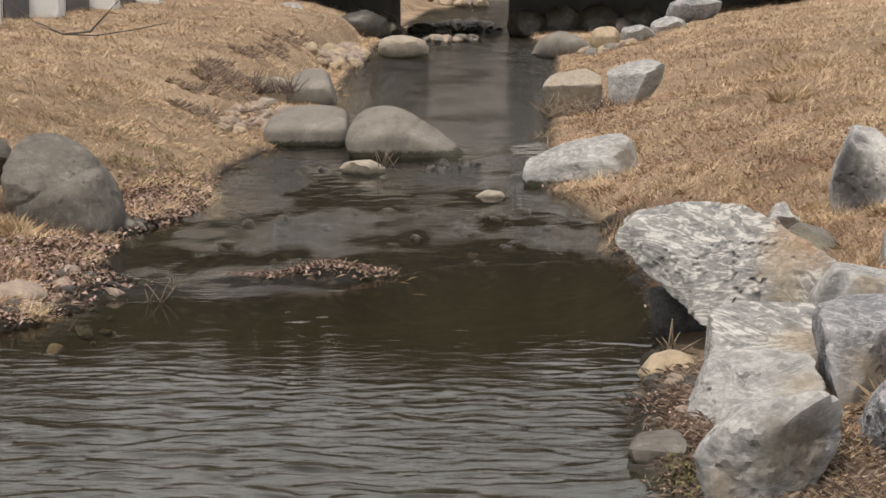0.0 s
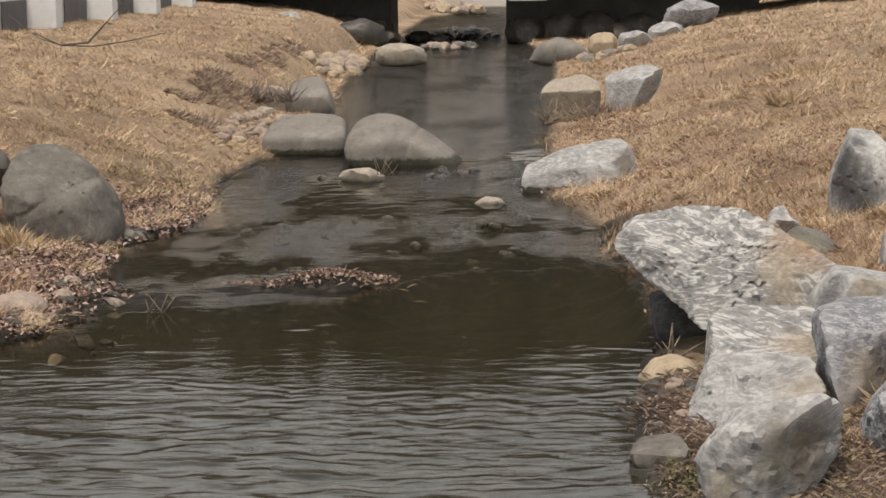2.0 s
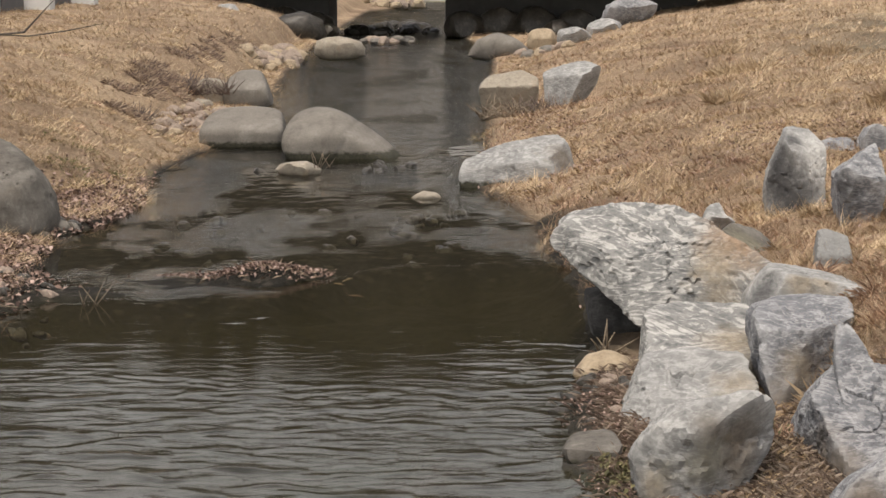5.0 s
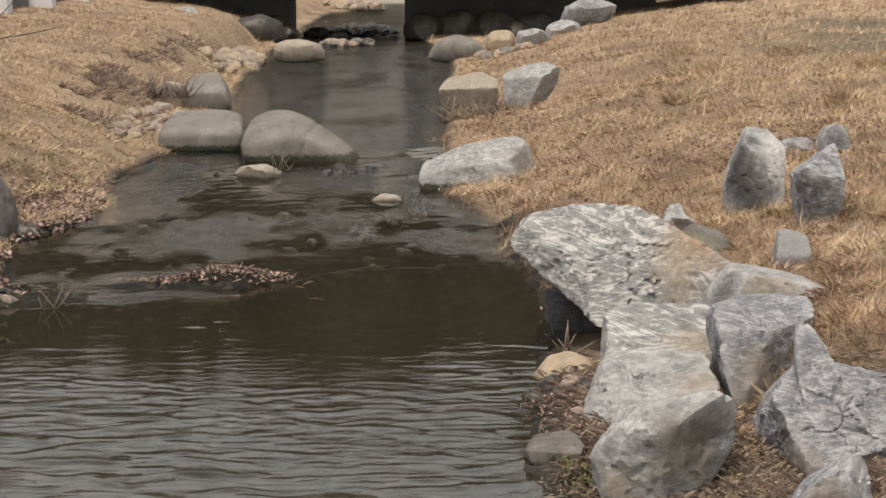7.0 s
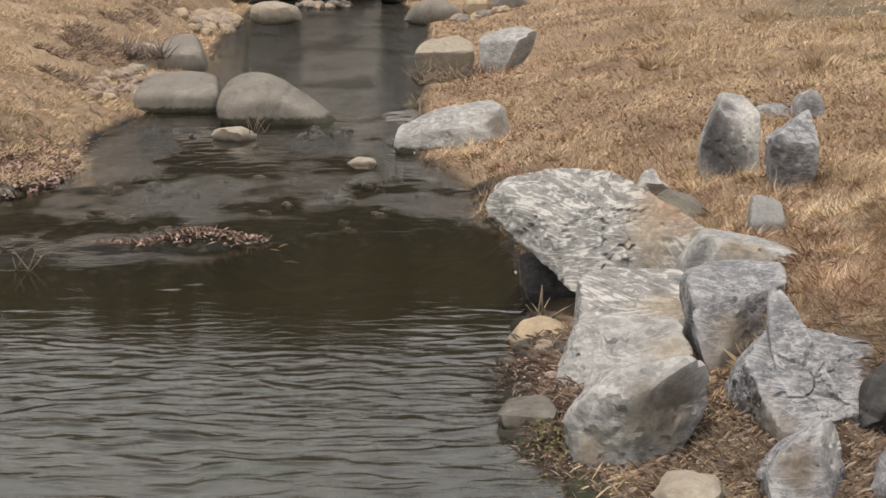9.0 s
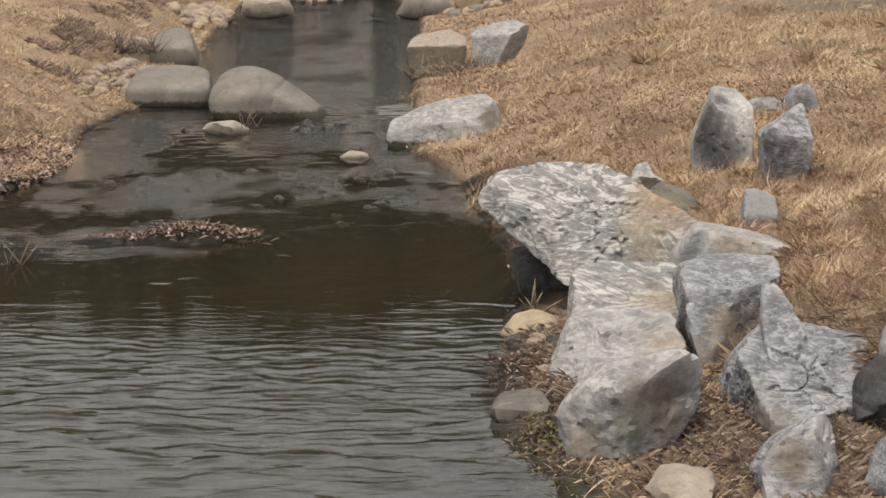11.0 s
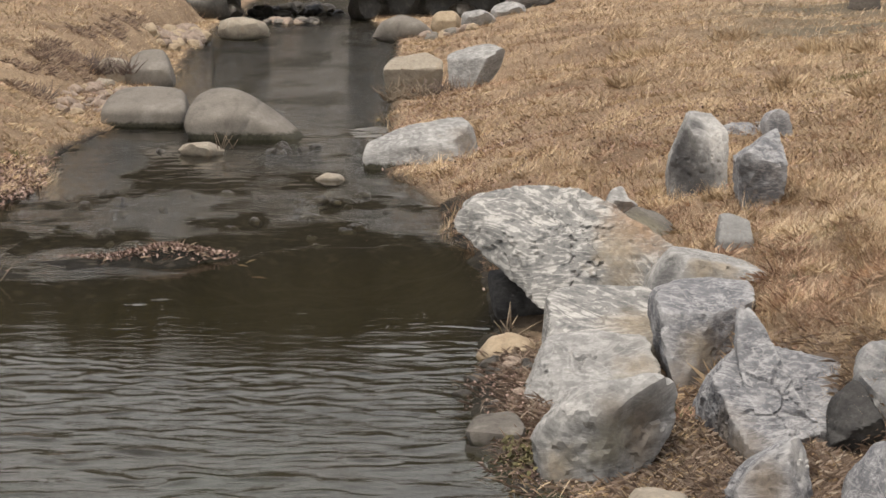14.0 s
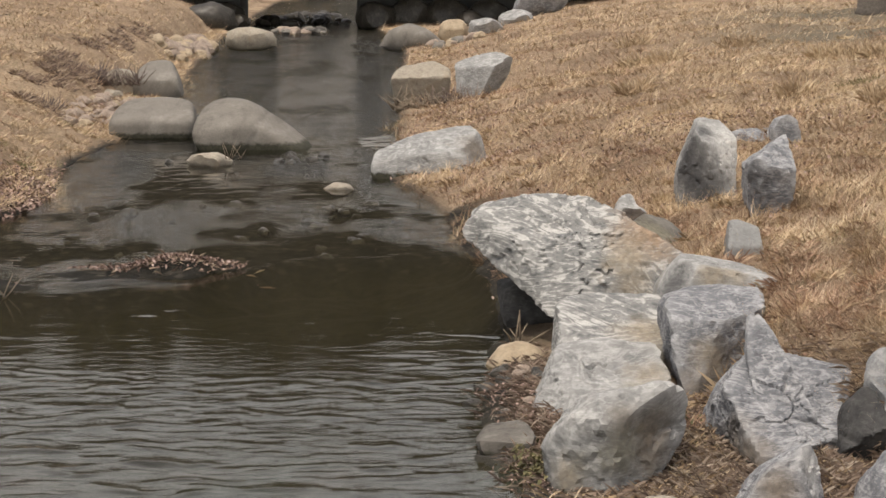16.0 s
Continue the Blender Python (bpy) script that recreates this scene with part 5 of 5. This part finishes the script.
# loose stones that share a few shapes
pebbles = [rock_mesh("stone", [0.10 * k for k in rad], 0.10, m_, 40 + j, facets=9, angular=0.85, rough=0.10, fine=3)
           for j, (rad, m_) in enumerate((((1.2, 1, 0.7, 0.6, 0.8, 1.1, 1, 0.7), pinkish), ((1, 0.8, 0.8, 0.7, 1, 1.2, 0.7, 0.7), tanrock), ((1.3, 1, 0.6, 0.6, 0.9, 1.1, 0.8, 0.6), fieldstone), ((1.2, 0.9, 0.5, 0.5, 0.8, 1.2, 0.7, 0.5), wet_shade_stone)))]


def loose(count, cx, cy, rx, ry, kinds, small, big, label, group, sink=0.3, water_level=None):
    rnd = random.Random(int(count * 7 + cy * 10))
    px, py = around(count, cx, cy, rx, ry)
    pz = on_ground(px, py)
    for a, b, c in zip(px, py, pz):
        s = rnd.uniform(small, big)
        ob = new("stone", pebbles[rnd.choice(kinds)])
        low = c if water_level is None else max(c, water_level)
        ob.location = (a, b, low + 0.10 * s * (0.6 - sink))
        ob.rotation_euler = (rnd.uniform(-0.3, 0.3), rnd.uniform(-0.3, 0.3), rnd.uniform(0, 6.28))
        ob.scale = (s, s, s * rnd.uniform(0.7, 1.0))
        tagged(ob, label, "stone", group, "thing")


loose(80, -5.75, 38.6, 0.75, 2.8, (0, 0, 0, 1), 0.5, 1.6, "pinkish buff cobble on the gravel shore", "cobbles on the shore")
loose(70, -6.45, 61.0, 0.7, 6.5, (0, 1, 1, 0), 1.0, 3.0, "tan cobble heaped on the shore", "cobbles on the shore")
loose(16, 1.6, 62.5, 1.0, 2.0, (0, 1, 2), 1.0, 2.6, "tan cobble by the dome-shaped boulder", "cobbles by the water")
loose(22, -4.0, 77.5, 1.3, 1.6, (3, 2, 0), 1.2, 3.2, "dark wet stone in the riffle", "stones in the riffle", 0.5, -0.02)
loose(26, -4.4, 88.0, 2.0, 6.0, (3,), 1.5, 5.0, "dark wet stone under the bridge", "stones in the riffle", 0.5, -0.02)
loose(40, -6.0, 126.0, 1.8, 5.0, (0, 1), 2.0, 5.0, "sunlit tan stone beyond the bridge", "stones beyond the bridge", 0.2, 0.0)
loose(40, -2.0, 24.5, 2.4, 3.2, (3,), 0.5, 1.3, "small dark wet stone in the shallows", "stones in the shallows", 0.75, -0.03)
loose(9, -3.0, 31.8, 2.0, 0.9, (3,), 0.6, 1.2, "wet stone at the foot of the boulders", "stones in the shallows", 0.5, -0.02)
loose(30, -4.6, 19.4, 0.6, 1.6, (3, 3, 3, 0), 0.4, 1.1, "grey stone on the muddy shore", "stones on the mud", 0.4)
loose(18, 0.75, 14.9, 0.3, 0.9, (3, 3, 0), 0.4, 1.0, "small stone on the muddy shore", "stones on the mud", 0.4)
loose(12, -5.3, 24.2, 0.35, 0.6, (0, 2, 3), 0.6, 1.4, "small stone at the foot of the grey boulder", "stones on the mud", 0.4)


# boulders by the bridge, its shade put into their dark colour
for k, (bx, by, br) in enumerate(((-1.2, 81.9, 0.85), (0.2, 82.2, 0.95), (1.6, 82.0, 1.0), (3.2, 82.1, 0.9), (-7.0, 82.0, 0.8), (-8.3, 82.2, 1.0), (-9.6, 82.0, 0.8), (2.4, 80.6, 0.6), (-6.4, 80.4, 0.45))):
    rock("boulder", (bx, by, 0.42 * br), 0.6, [br * f for f in (1, 0.95, 0.8, 0.75, 0.72, 0.8, 0.9, 1, 0.95, 0.8, 0.7, 0.7, 0.8, 0.95)], wet_shade_stone, "rounded boulder coloured dark for the shade of the bridge", 70 + k, facets=7, angular=0.5, fine=4)


# dry stalks and sticks
def sticks(name, label, cx, cy, z, count, spread, length, radius, seed, upright=0.5, mat=twig_m):
    rnd = random.Random(seed)
    root = tagged(new(name), label, "twigs", kind="thing")
    for _ in range(count):
        x, y = cx + rnd.uniform(-spread, spread), cy + rnd.uniform(-0.3, 0.3) * spread
        d = Vector((rnd.uniform(-1, 1), rnd.uniform(-0.5, 0.2), upright * rnd.uniform(0.4, 1.4))).normalized()
        s = rnd.uniform(0.5, 1.0) * length
        p = Vector((x, y, z))
        bm = bmesh.new()
        tube(bm, [p, p + d * s * 0.5 + Vector((0, 0, rnd.uniform(-0.03, 0.03))), p + d * s], [radius, radius * 0.8, radius * 0.4], 5)
        part("stick", bm, mat, root)
    return root


sticks("dry_stalks", "tangle of broken pale dry stalks below the rocks", 0.75, 41.1, 0.03, 120, 1.05, 0.5, 0.016, 1, 0.5)
sticks("dry_stalks", "few dry stalks on the stone in the creek", -2.55, 30.8, 0.1, 7, 0.12, 0.3, 0.008, 2, 1.2)
sticks("twigs", "forked dead twig stuck in the shallows", -3.8, 19.3, -0.02, 5, 0.10, 0.3, 0.006, 3, 0.7)
sticks("twigs", "reddish dead twigs under the overhanging slab", 0.92, 16.6, 0.05, 6, 0.10, 0.38, 0.010, 4, 0.9)
sticks("dry_brush", "dark dry brush hanging over the gravel shore", -6.95, 43.2, 0.35, 230, 1.5, 0.6, 0.012, 5, 0.7, brush_m)
sticks("dry_stalks", "dark broken stalks between the two rocks", 0.9, 41.3, 0.12, 90, 0.55, 0.45, 0.012, 11, 0.7, brush_m)
sticks("twigs", "dead sticks lying on the muddy shore", -4.9, 18.6, 0.06, 14, 0.55, 0.4, 0.007, 12, 0.12)
sticks("dry_brush", "small dark dry brush on the bank", -6.5, 36.4, 0.30, 90, 0.4, 0.45, 0.010, 6, 0.9, brush_m)
